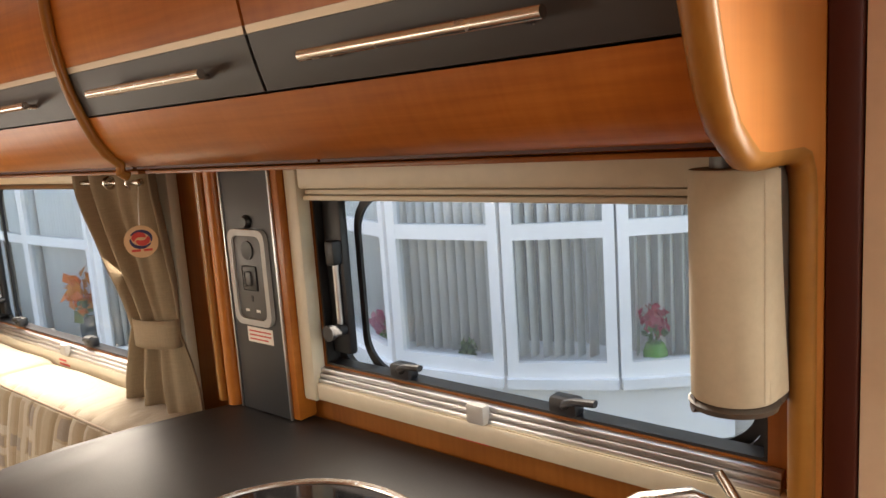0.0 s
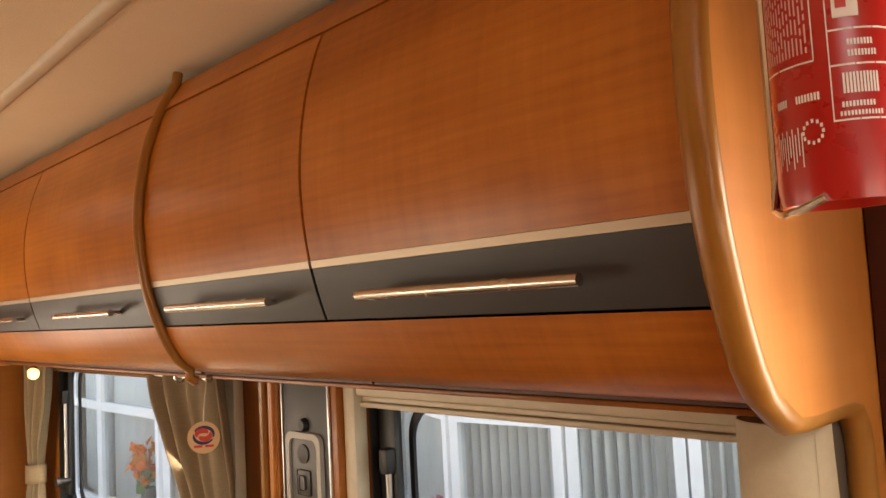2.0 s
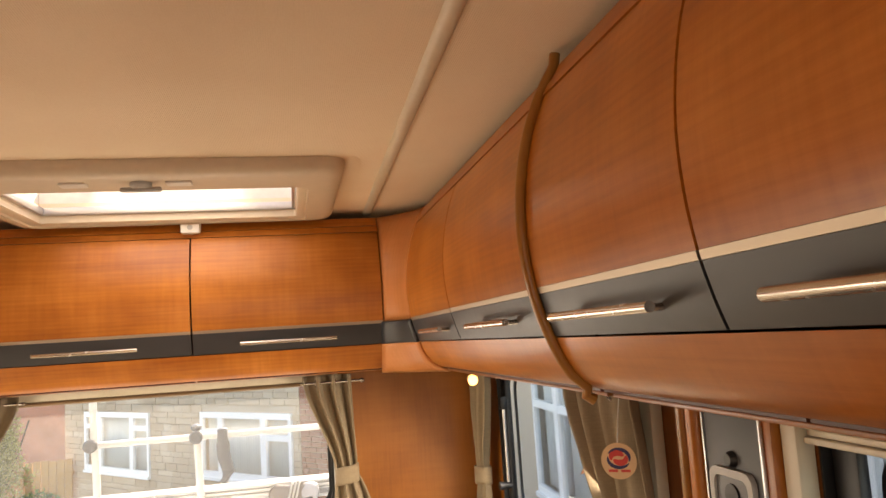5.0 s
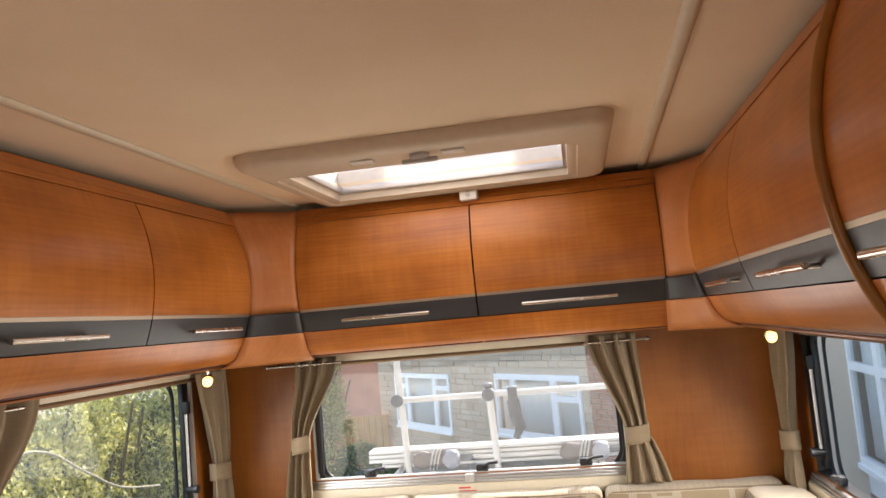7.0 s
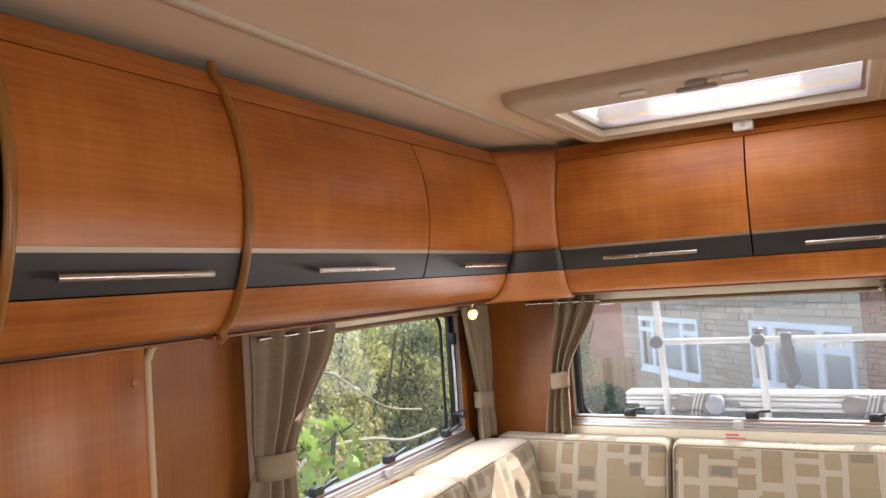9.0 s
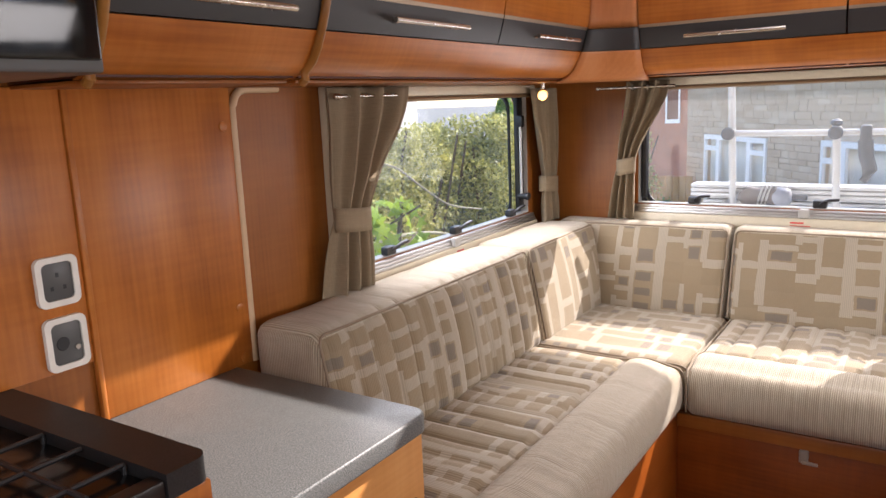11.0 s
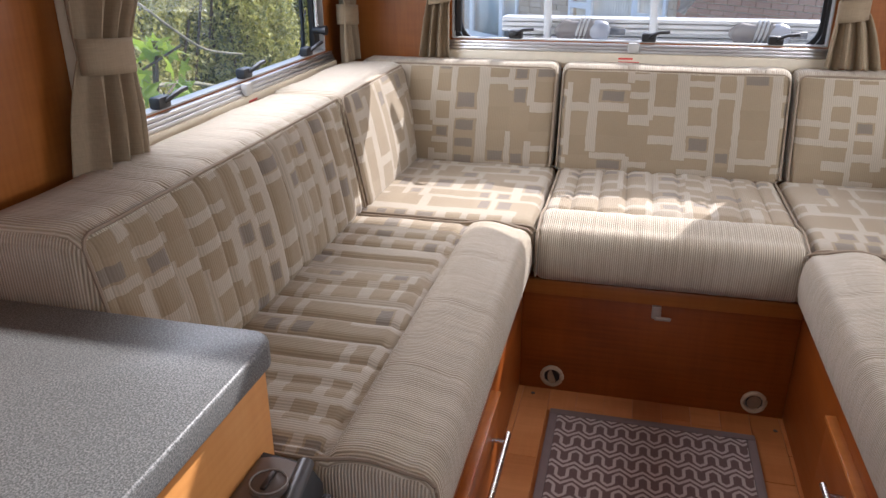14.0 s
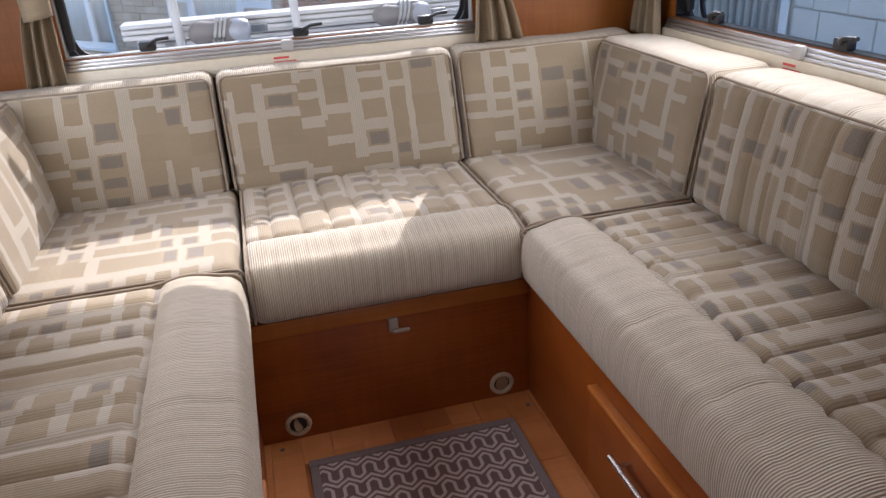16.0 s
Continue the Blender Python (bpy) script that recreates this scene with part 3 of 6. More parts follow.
def depth(z):
    i = max(0, min(len(PZ) - 2, int(np.searchsorted(PZ, z)) - 1))
    t = (z - PZ[i]) / (PZ[i + 1] - PZ[i])
    g = lambda k: (PD[k + 1] - PD[k - 1]) / (PZ[k + 1] - PZ[k - 1]) if 0 < k < len(PZ) - 1 else (PD[min(k + 1, len(PZ) - 1)] - PD[max(k - 1, 0)]) / (PZ[min(k + 1, len(PZ) - 1)] - PZ[max(k - 1, 0)])
    d = PZ[i + 1] - PZ[i]
    return PD[i] * (2 * t**3 - 3 * t**2 + 1) + g(i) * d * (t**3 - 2 * t**2 + t) + PD[i + 1] * (3 * t**2 - 2 * t**3) + g(i + 1) * d * (t**3 - t**2)


def place(side, s, d, z):
    """A point s along a wall, d out from it."""
    return Vector((s, W - d, z)) if side == "right" else Vector((s, -W + d, z)) if side == "left" else Vector((d, s, z))


def shell(bm, side, a, b, z0, z1, proud=0.0, thick=0.016, n=12, na=2):
    """A curved board that follows the locker profile from z0 to z1."""
    zs = np.linspace(z0, z1, n + 1)
    ring = [(depth(z) + proud, z) for z in zs] + [(depth(z) + proud - thick, z) for z in zs[::-1]]
    cols = [[bm.verts.new(place(side, s, d, z)) for d, z in ring] for s in np.linspace(a, b, na + 1)]
    k = len(ring)
    for p, q in zip(cols, cols[1:]):
        for i in range(k):
            bm.faces.new((p[i], p[(i + 1) % k], q[(i + 1) % k], q[i]))
    bm.faces.new(cols[0])
    bm.faces.new(cols[-1][::-1])
    return bm


def bar_handle(bm, side, a, b, z, out=0.03):
    d = depth(z)
    tube(bm, [place(side, s, d + out, z) for s in (a, (a + b) / 2, b)], 0.0062, 12)
    for s in (a + 0.03, b - 0.03):
        tube(bm, [place(side, s, d - 0.002, z), place(side, s, d + out, z)], 0.0042, 8)
    return bm


def locker(side, a, b, ha, hb, label):
    """One overhead locker: curved door with a charcoal band, a metal strip and a bar handle."""
    along = wood_y if side == "rear" else wood_x
    base = place(side, (a + b) / 2, 0.1, 1.353)
    t = thing("overhead_locker", base, label, "locker", "overhead lockers")
    bm = bmesh.new()
    lo, hi = sorted((a, b))
    p0, p1 = place(side, lo + 0.003, 0.002, 0), place(side, hi - 0.003, 0.236, 0)
    box(bm, p0.x, p1.x, p0.y, p1.y, 1.353, 1.878)
    part("carcass", bm, brown_trim, t, "dark gap lining behind the door")
    g = 0.0028
    door = part("door", shell(bmesh.new(), side, lo + g, hi - g, 1.5195, 1.823, n=16), along, t)
    part("strip", shell(bmesh.new(), side, lo + g, hi - g, 1.5098, 1.519, 0.0005, n=2), gold_trim, door, "thin champagne metal strip")
    part("band", shell(bmesh.new(), side, lo + g, hi - g, 1.4435, 1.5093, 0.0, n=8), charcoal, door, "charcoal laminate band")
    part("handle", bar_handle(bmesh.new(), side, ha, hb, 1.471), chrome, door, "brushed nickel bar handle")
    return t


def rail(side, a, b, z0, z1, name, label, proud=0.0, n=8):
    along = wood_y if side == "rear" else wood_x
    bm = shell(bmesh.new(), side, a, b, z0, z1, proud, n=n)
    return tagged(part(name, bm, along), label, "trim", kind="structure")


RL = [(0.46, 1.075, 0.717, 1.02), (1.075, 1.729, 1.304, 1.608), (1.737, 2.213, 1.84, 2.14), (2.213, 2.735, 2.33, 2.634)]
LL = [(0.41, 1.005, 0.52, 0.825), (1.005, 1.7275, 1.225, 1.53), (1.7365, 2.192, 1.835, 2.14)]
BL = [(-0.583, 0.04, -0.425, -0.121), (0.04, 0.656, 0.191, 0.498)]
for q in RL:
    locker("right", *q, "glossy cherry overhead locker above the windows, closed")
for q in LL:
    locker("left", *q, "glossy cherry overhead locker above the window, closed")
for q in BL:
    locker("rear", *q, "glossy cherry overhead locker above the end window, closed")
for side, a, b in (("right", 0.46, 1.7315), ("right", 1.7345, 2.735), ("left", 0.41, 1.7305), ("left", 1.7335, 2.192), ("rear", -0.583, 0.656)):
    rail(side, a, b, 1.35, 1.4405, "locker_pelmet", "curved cherry pelmet board below the lockers")
    rail(side, a, b, 1.825, 1.846, "locker_top_rail", "slim cherry rail above the locker doors", 0.003, 3)
    rail(side, a, b, 1.848, 1.878, "locker_cornice", "cherry cornice board under the ceiling", 0.0, 3)

for side, a, b in (("right", 0.30, 1.716), ("right", 1.74, 2.735), ("left", 0.30, 1.72), ("left", 1.744, 2.19)):
    bm = bmesh.new()
    p, q = place(side, a, 0.001, 0), place(side, b, 0.222, 0)
    box(bm, p.x, q.x, min(p.y, q.y), max(p.y, q.y), 1.3435, 1.3495, 0.001)
    tagged(part("locker_underside", bm, wall_wood), "cherry board that closes the lockers below", "trim", kind="structure")


def rib(side, s, w=0.0092):
    """A moulded rib that wraps the locker front from ceiling to underside."""
    bm = bmesh.new()
    zs = list(np.linspace(1.898, 1.363, 26))
    pts = [(depth(min(z, 1.883)) + 0.006, z) for z in zs] + [(0.262, 1.349), (0.25, 1.342)]
    tube(bm, [place(side, s, d, z) for d, z in pts], w, 10, side=(1, 0, 0))
    return tagged(part("locker_rib", bm, rib_wood), "ochre moulded wooden rib around the lockers", "trim", kind="structure")


rib("right", 1.733)
rib("left", 1.732)
rib("left", 2.202)


def corner_post(sy, edge, end):
    """Slanting post between end lockers and side lockers."""
    t = thing("corner_post", (0.36, sy * 0.75, 1.353), "pinkish cherry corner post with a charcoal band between lockers", "post", "corner posts")
    side = "right" if sy > 0 else "left"
    for name, z0, z1, mt in (("upper_panel", 1.5145, 1.878, post_wood), ("band", 1.4435, 1.5145, charcoal), ("lower_panel", 1.35, 1.4435, post_wood)):
        bm = bmesh.new()

        def f(u, v):
            z = z0 + (z1 - z0) * v
            p, q = place("rear", edge, depth(z) - 0.004, z), place(side, end, depth(z) - 0.004, z)
            m = p.lerp(q, u)
            away = Vector((-0.5, sy * 0.5, 0)) * 0.02 * math.sin(u * math.pi)
            return m + away

        grid(bm, f, 8, 12)
        ob = part(name, bm, mt, t)
        so = ob.modifiers.new("thickness", "SOLIDIFY")
        so.thickness = 0.012
    return t


corner_post(-1, -0.583, 0.41)
corner_post(1, 0.656, 0.46)

# ---- end panel beside the kitchen lockers ----
t = thing("end_panel", (2.75, 0.95, 0.88), "tall cherry end panel with moulded ochre edge beside the kitchen", "panel")
zs = np.linspace(1.878, 1.373, 22)
edge = [(W - depth(z) - 0.012, z) for z in zs] + [(0.806, 1.357), (0.826, 1.346), (0.855, 1.343), (0.955, 1.342), (0.982, 1.336), (0.998, 1.318), (1.004, 1.292), (1.006, 0.859)]
bm = bmesh.new()
front, back = ([bm.verts.new((x, y, z)) for y, z in edge + [(W - 0.001, 0.859), (W - 0.001, 1.878)]] for x in (2.766, 2.742))
k = len(front)
for i in range(k):
    bm.faces.new((front[i], front[(i + 1) % k], back[(i + 1) % k], back[i]))
bm.faces.new(front)
bm.faces.new(back[::-1])
part("board", bm, wood("cherry_end_panel", 2, (0.42, 0.15, 0.035), (0.52, 0.20, 0.05), (0.58, 0.25, 0.075)), t)
bm = bmesh.new()
tube(bm, [(2.752, y, z) for y, z in edge], 0.0145, 12, side=(1, 0, 0))
part("edge_moulding", bm, rib_wood, t, "ochre rounded edge moulding")

# ---- seating ----
SEAT, BASE = 0.498, 0.345


def pleat(v, step, at, depth_m=0.008, width=0.0075):
    """How far a stitched channel sinks at v."""
    d = abs(((v - at) / step + 0.5) % 1 - 0.5) * step
    return depth_m * math.exp(-(d / width) ** 2)


def loop_piping(parent, pts, r=0.0034):
    return part("piping", tube(bmesh.new(), pts, r, 6), piping_mat, parent, "brown piping cord")


def wavy(p, amp=0.003):
    return amp * noise.noise(p * 9.0)


def backrest(side, a, b, name_label, pleated, group):
    """A leaning back cushion, broad and flat on top, between a and b along its wall."""
    lo, hi = min(a, b), max(a, b)
    bm = bmesh.new()
    top, face_t, face_b = 0.812, {"rear": 0.118, "left": 0.240, "right": 0.212}[side], {"rear": 0.222, "left": 0.306, "right": 0.262}[side]
    wall_at = 0.012 if side == "rear" else 0.03

    def f(p):
        s, d, z = p
        k = (z - 0.48) / (top - 0.48)
        front = (d - wall_at) / (face_t - wall_at)
        d2 = wall_at + front * (face_t + (face_b - face_t) * (1 - k) - wall_at)
        q = Vector((s, d, z))
        if front > 0.6:
            mid = math.sin(max(0.0, min(1.0, (s - lo) / (hi - lo))) * math.pi) ** 0.5
            d2 += 0.012 * mid * math.sin(max(0, min(1, k)) * math.pi) + wavy(q)
            if pleated:
                d2 -= pleat(s, 0.071, lo)
        if k > 0.9:
            z += 0.004 * noise.noise(q * 7) + (-pleat(s, 0.071, lo, 0.003) if pleated and front > 0.5 else 0)
        return place(side, s, d2, z)

    soft_block(bm, lo + 0.003, hi - 0.003, wall_at, face_t, 0.48, top, 0.040 if pleated else 0.028, (max(12, int((hi - lo) / (0.0105 if pleated else 0.022))), 8, 22), f)
    fabric, plain_cord = (cloth_yz, cord_y) if side == "rear" else (cloth_xz, cord_x)
    for fc in bm.faces:
        c = fc.calc_center_median()
        d = c.x if side == "rear" else W - abs(c.y)
        s = c.y if side == "rear" else c.x
        lim = face_t + (face_b - face_t) * (1 - (c.z - 0.48) / (top - 0.48))
        fc.material_index = 0 if d > lim - 0.014 and lo + 0.014 < s < hi - 0.014 and c.z < top - 0.018 else 1
    t = thing("back_cushion", place(side, (lo + hi) / 2, 0.15, SEAT), name_label, "cushion", group)
    part("cover", bm, [fabric, plain_cord], t)
    e = 0.016
    z1 = top - 0.012
    fr = lambda z: face_t + (face_b - face_t) * (1 - (z - 0.48) / (top - 0.48)) - 0.004
    pts = [place(side, lo + 0.010, fr(z), z) for z in np.linspace(0.503, z1 - e, 8)] + [place(side, lo + 0.018, fr(z1) - 0.001, z1 - 0.005)]
    pts += [place(side, s, fr(z1) - 0.001, z1 + 0.001 + 0.003 * noise.noise(Vector((s * 7, 0, 3)))) for s in np.linspace(lo + 0.03, hi - 0.03, 24)]
    pts += [place(side, hi - 0.018, fr(z1) - 0.001, z1 - 0.005)] + [place(side, hi - 0.010, fr(z), z) for z in np.linspace(z1 - e, 0.503, 8)]
    loop_piping(t, pts)
    return t


backrest("rear", -0.985, -0.306, "beige maze-patterned square back cushion under the end window", False, "back cushions")
backrest("rear", -0.304, 0.389, "beige maze-patterned wide back cushion under the end window", False, "back cushions")
backrest("rear", 0.391, 0.985, "beige maze-patterned back cushion in the corner", False, "back cushions")
backrest("left", 0.140, 0.708, "short beige maze-patterned corner back cushion, partly sunlit", False, "back cushions")
backrest("left", 0.711, 1.738, "long pleated beige back cushion along the side wall", True, "back cushions")
backrest("right", 0.140, 0.742, "short beige maze-patterned corner back cushion", False, "back cushions")
backrest("right", 0.745, 1.78, "long pleated beige back cushion along the side wall", True, "back cushions")


def seat(side, a, b, d0, d1, label, bolster, pleated):
    """A seat cushion from d0 to d1 out of its wall, with a rolled corduroy front where it has one."""
    lo, hi = min(a, b), max(a, b)
    bm = bmesh.new()
    roll = d1 - 0.165

    def f(p):
        s, d, z = p
        q = Vector((s, d, z))
        up = z > 0.455
        if bolster and d > roll:
            k = (d - roll) / (d1 - roll)
            z += (0.014 * math.sin(min(1, k * 1.3) * math.pi) if up else 0)
            d += 0.012 * math.sin((z - 0.345) / 0.153 * math.pi)
            if up:
                z -= pleat(s, 0.25, lo, 0.004, 0.006) + 0.002 * noise.noise(Vector((s * 30, d * 4, 0)))
        elif up:
            z += 0.008 * math.sin(min(1, max(0, (s - lo) / (hi - lo))) * math.pi) + wavy(q)
            if pleated:
                z -= pleat(s, 0.075, lo, 0.009, 0.008)
        if bolster and up:
            z -= 0.011 * math.exp(-((d - roll) / 0.008) ** 2)
        return place(side, s, d, z)

    soft_block(bm, lo + 0.003, hi - 0.003, d0, d1, BASE + 0.004, SEAT, 0.03, (max(14, int((hi - lo) / (0.0105 if pleated else 0.02))), int((d1 - d0) / 0.012), 12), f)
    fabric, plain_cord = (cloth_yx, cord_y) if side == "rear" else (cloth_xy, cord_x)
    for fc in bm.faces:
        c = fc.calc_center_median()
        d = c.x if side == "rear" else W - abs(c.y)
        fc.material_index = 0 if c.z > SEAT - 0.028 and (not bolster or d < roll) else 1
    t = thing("seat_cushion", place(side, (lo + hi) / 2, (d0 + d1) / 2, BASE), label, "cushion", "seat cushions")
    part("cover", bm, [fabric, plain_cord], t)
    for s in (lo + 0.009, hi - 0.009):
        pts = [place(side, s, d, SEAT - 0.004 + (0.013 * math.sin(min(1, max(0, (d - roll) / (d1 - roll) * 1.3)) * math.pi) if bolster else 0)) for d in np.linspace(d0 + 0.02, d1 - 0.03, 16)]
        pts += [place(side, s, d1 - 0.03 + 0.03 * math.sin(a2) + 0.008, SEAT - 0.034 + 0.03 * math.cos(a2)) for a2 in np.linspace(0.5, 1.57, 5)]
        pts += [place(side, s, d1 - 0.002 + 0.012 * math.sin((z - 0.345) / 0.153 * math.pi), z) for z in np.linspace(SEAT - 0.06, BASE + 0.02, 8)]
        loop_piping(t, pts)
    return t


seat("left", 0.745, 1.757, 0.255, 0.757, "long beige quilted seat cushion with rolled corduroy front", True, True)
seat("right", 0.755, 1.78, 0.23, 0.70, "long beige quilted seat cushion with rolled corduroy front", True, True)
seat("rear", -0.292, 0.376, 0.17, 0.762, "beige end seat cushion with rolled corduroy front", True, True)
seat("left", 0.16, 0.742, 0.245, 0.765, "square beige maze-patterned corner seat cushion, sunlit", False, False)
seat("right", 0.16, 0.752, 0.22, 0.682, "square beige maze-patterned corner seat cushion", False, False)

# care label under the long seat
t = thing("care_label", (1.753, -0.43, 0.34), "white printed care label hanging under the seat end", "label")
part("cloth", B(1.7525, 1.7535, -0.475, -0.395, 0.215, 0.344), sticker, t)
for k in range(9):
    part("text_bar", B(1.7536, 1.7539, -0.468, -0.402 - 0.012 * (k % 3), 0.225 + 0.0125 * k, 0.229 + 0.0125 * k), grey_plastic, t)

# seat boxes
LB, RB, EB = -0.319, 0.387, 0.725


def seat_box(name, x0, x1, y0, y1, mt, label):
    t = thing(name, ((x0 + x1) / 2, (y0 + y1) / 2, 0), label, "seat base")
    part("body", B(x0, x1, y0, y1, -0.004, BASE - 0.002, bevel=0.004), mt, t)
    return t


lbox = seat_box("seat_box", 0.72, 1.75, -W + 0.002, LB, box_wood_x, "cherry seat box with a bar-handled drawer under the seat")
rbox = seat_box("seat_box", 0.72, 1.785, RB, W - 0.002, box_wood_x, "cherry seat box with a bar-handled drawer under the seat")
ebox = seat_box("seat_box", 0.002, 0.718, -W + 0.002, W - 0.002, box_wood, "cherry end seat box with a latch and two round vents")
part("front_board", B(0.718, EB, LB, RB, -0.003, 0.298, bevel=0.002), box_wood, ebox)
part("lip", B(0.718, EB + 0.012, LB, RB, 0.301, 0.344, bevel=0.004), wood("cherry_seat_lip", 1, *WALLW), ebox)


vent_beige = plain("vent_beige", (0.42, 0.32, 0.21), 0.45)


def vent(x, y, z):
    t = thing("round_vent", (x, y, z), "round cream warm-air vent in the seat box", "vent", "floor vents")
    bm = bmesh.new()
    ring = [(x + 0.004, y + 0.0275 * math.cos(a), z + 0.0275 * math.sin(a)) for a in np.linspace(0, 2 * math.pi, 25)[:-1]]
    tube(bm, ring, 0.0062, 8, closed=True)
    part("ring", bm, vent_beige, t)
    part("hole", lathe(bmesh.new(), (x - 0.0005, y, z), (1, 0, 0), [(0, 0.026), (0.0015, 0.026)]), black, t)
    bm = bmesh.new()
    lathe(bm, (x + 0.004, y, z), (0.5, 0.75, 0.3) if y < 0 else (1, 0.25, 0.1), [(0, 0.019), (0.002, 0.019)])
    part("flap", bm, plain("vent_flap", (0.26, 0.17, 0.10), 0.5), t)
    return t


vent(EB, -0.227, 0.045)
vent(EB, 0.309, 0.042)
knob_brown = plain("taupe_plastic", (0.26, 0.21, 0.17), 0.4)
t = thing("box_latch", (EB + 0.012, 0.034, 0.27), "small taupe plastic turn latch on the seat box", "latch")
part("plate", B(EB, EB + 0.014, 0.022, 0.046, 0.262, 0.30, bevel=0.004), knob_brown, t)
part("lever", B(EB + 0.0145, EB + 0.022, 0.03, 0.072, 0.262, 0.272, bevel=0.003), knob_brown, t)


def drawer(parent, y, out, x0, x1, z0, z1, hx0, hx1, hz):
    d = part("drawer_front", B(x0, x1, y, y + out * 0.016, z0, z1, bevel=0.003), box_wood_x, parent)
    bm = bmesh.new()
    yh = y + out * 0.045
    tube(bm, [(hx0, yh, hz), (hx1, yh, hz)], 0.0062, 10)
    for x in (hx0 + 0.03, hx1 - 0.03):
        tube(bm, [(x, y, hz), (x, yh, hz)], 0.0042, 8)
    part("handle", bm, chrome, d, "brushed nickel bar handle")
    part("edge_lip", B(x0, x1, y, y + out * 0.022, z1 + 0.002, z1 + 0.012, bevel=0.002), wood_x, parent)


drawer(lbox, LB, 1, 1.19, 1.735, 0.03, 0.268, 1.222, 1.530, 0.196)
drawer(rbox, RB, -1, 1.12, 1.76, 0.03, 0.268, 1.272, 1.575, 0.220)

# floor mat
t = thing("floor_mat", (1.09, 0.02, 0.0), "mauve-grey woven mat with pale interlocking zigzags", "mat")
part("field", B(0.852, 1.408, -0.196, 0.282, -0.005, 0.006, bevel=0.002), rug_mat, t)
bm = bmesh.new()
for a in ((0.829, 0.8515, -0.218, 0.304), (1.4085, 1.43, -0.218, 0.304), (0.8515, 1.4085, -0.218, -0.1965), (0.8515, 1.4085, 0.2825, 0.304)):
    box(bm, a[0], a[1], a[2], a[3], -0.005, 0.0075, bevel=0.002)
part("binding", bm, rug_edge, t, "darker grey woven border")

# ---- sideboard, hob unit and kitchen ----
t = thing("sideboard", (1.98, -0.77, 0), "cherry sideboard with grey speckled top beside the sofa", "cabinet")
part("body", B(1.757, 2.258, -W + 0.002, -0.536, -0.004, 0.663, bevel=0.003), wood("cherry_sideboard", 0, (0.46, 0.19, 0.05), (0.55, 0.25, 0.075), (0.62, 0.31, 0.11)), t)
bm = bmesh.new()
box(bm, 1.757, 2.260, -W + 0.003, -0.512, 0.665, 0.705)
es = [e for e in bm.edges if abs(e.verts[0].co.z - e.verts[1].co.z) > 0.02 and e.verts[0].co.x < 1.82 and e.verts[0].co.y > -0.6]
bmesh.ops.bevel(bm, geom=es, offset=0.035, segments=6, affect="EDGES", profile=0.5)
bmesh.ops.bevel(bm, geom=[e for e in bm.edges if abs(e.verts[0].co.z - e.verts[1].co.z) < 0.001], offset=0.006, segments=3, affect="EDGES", profile=0.5)
part("worktop", bm, worktop_grey, t, "grey speckled laminate worktop with rounded edge")

t = thing("hob_unit", (2.6, -0.78, 0), "cherry cooker unit with dark glass hob and control panel", "cooker")
part("side_panel", B(2.262, 2.316, -W + 0.002, -0.540, -0.004, 0.790, bevel=0.003), wood_z, t)
part("body", B(2.3165, 3.05, -W + 0.002, -0.570, -0.004, 0.786, bevel=0.003), dark_grey, t)
bm = bmesh.new()
box(bm, 2.2615, 2.335, -W + 0.003, -0.535, 0.7925, 0.830)
es = [e for e in bm.edges if abs(e.verts[0].co.z - e.verts[1].co.z) > 0.02 and e.verts[0].co.x < 2.28 and e.verts[0].co.y > -0.6]
bmesh.ops.bevel(bm, geom=es, offset=0.025, segments=6, affect="EDGES", profile=0.5)
part("edge_top", bm, worktop_dark, t, "black worktop edge beside the hob")
lid_dark = plain("dark_lid", (0.016, 0.012, 0.011), 0.4)
part("front_lid_edge", B(2.336, 3.05, -0.568, -0.538, 0.796, 0.822, bevel=0.004), lid_dark, t)
hob_black = plain("hob_black", (0.004, 0.004, 0.005), 0.22)
part("hob_glass", B(2.336, 3.05, -W + 0.003, -0.5695, 0.792, 0.812, bevel=0.003), hob_black, t, "black glass hob recess")
part("trim_rail", B(2.317, 3.05, -0.5695, -0.545, 0.757, 0.790, bevel=0.004), plain("bronze_rail", (0.045, 0.028, 0.022), 0.5), t)
part("control_panel", B(2.317, 3.05, -0.5695, -0.558, 0.655, 0.755, bevel=0.002), hob_black, t)
part("lower_rail", B(2.317, 3.05, -0.5695, -0.548, 0.625, 0.653, bevel=0.004), lid_dark, t)
knob_grey = plain("knob_grey", (0.24, 0.235, 0.225), 0.4)
for x in (2.405, 2.515):
    kb = part("knob", lathe(bmesh.new(), (x, -0.558, 0.722), (0, 1, 0), [(0, 0.024), (0.012, 0.024), (0.016, 0.021)]), knob_grey, t)
    part("grip", B(x - 0.006, x + 0.006, -0.543, -0.522, 0.698, 0.748, bevel=0.004), knob_grey, kb)
bm = bmesh.new()
for y in (-0.62, -0.72, -0.82):
    tube(bm, [(2.34, y, 0.826), (2.7, y, 0.826)], 0.004, 6)
tube(bm, [(2.42, -0.58, 0.826), (2.42, -0.90, 0.826)], 0.004, 6)
for p in ((2.34, -0.62), (2.34, -0.82), (2.7, -0.62), (2.7, -0.82)):
    tube(bm, [(p[0], p[1], 0.812), (p[0], p[1], 0.826)], 0.004, 6)
part("pan_support", bm, black, t)

# gas fire
t = thing("gas_heater", (2.05, -0.45, 0.0), "bronze and black slatted gas heater in the sideboard front", "heater")
bm = bmesh.new()
out = [(-0.535, 0.066), (-0.475, 0.066), (-0.447, 0.49), (-0.449, 0.56), (-0.468, 0.588), (-0.535, 0.596)]


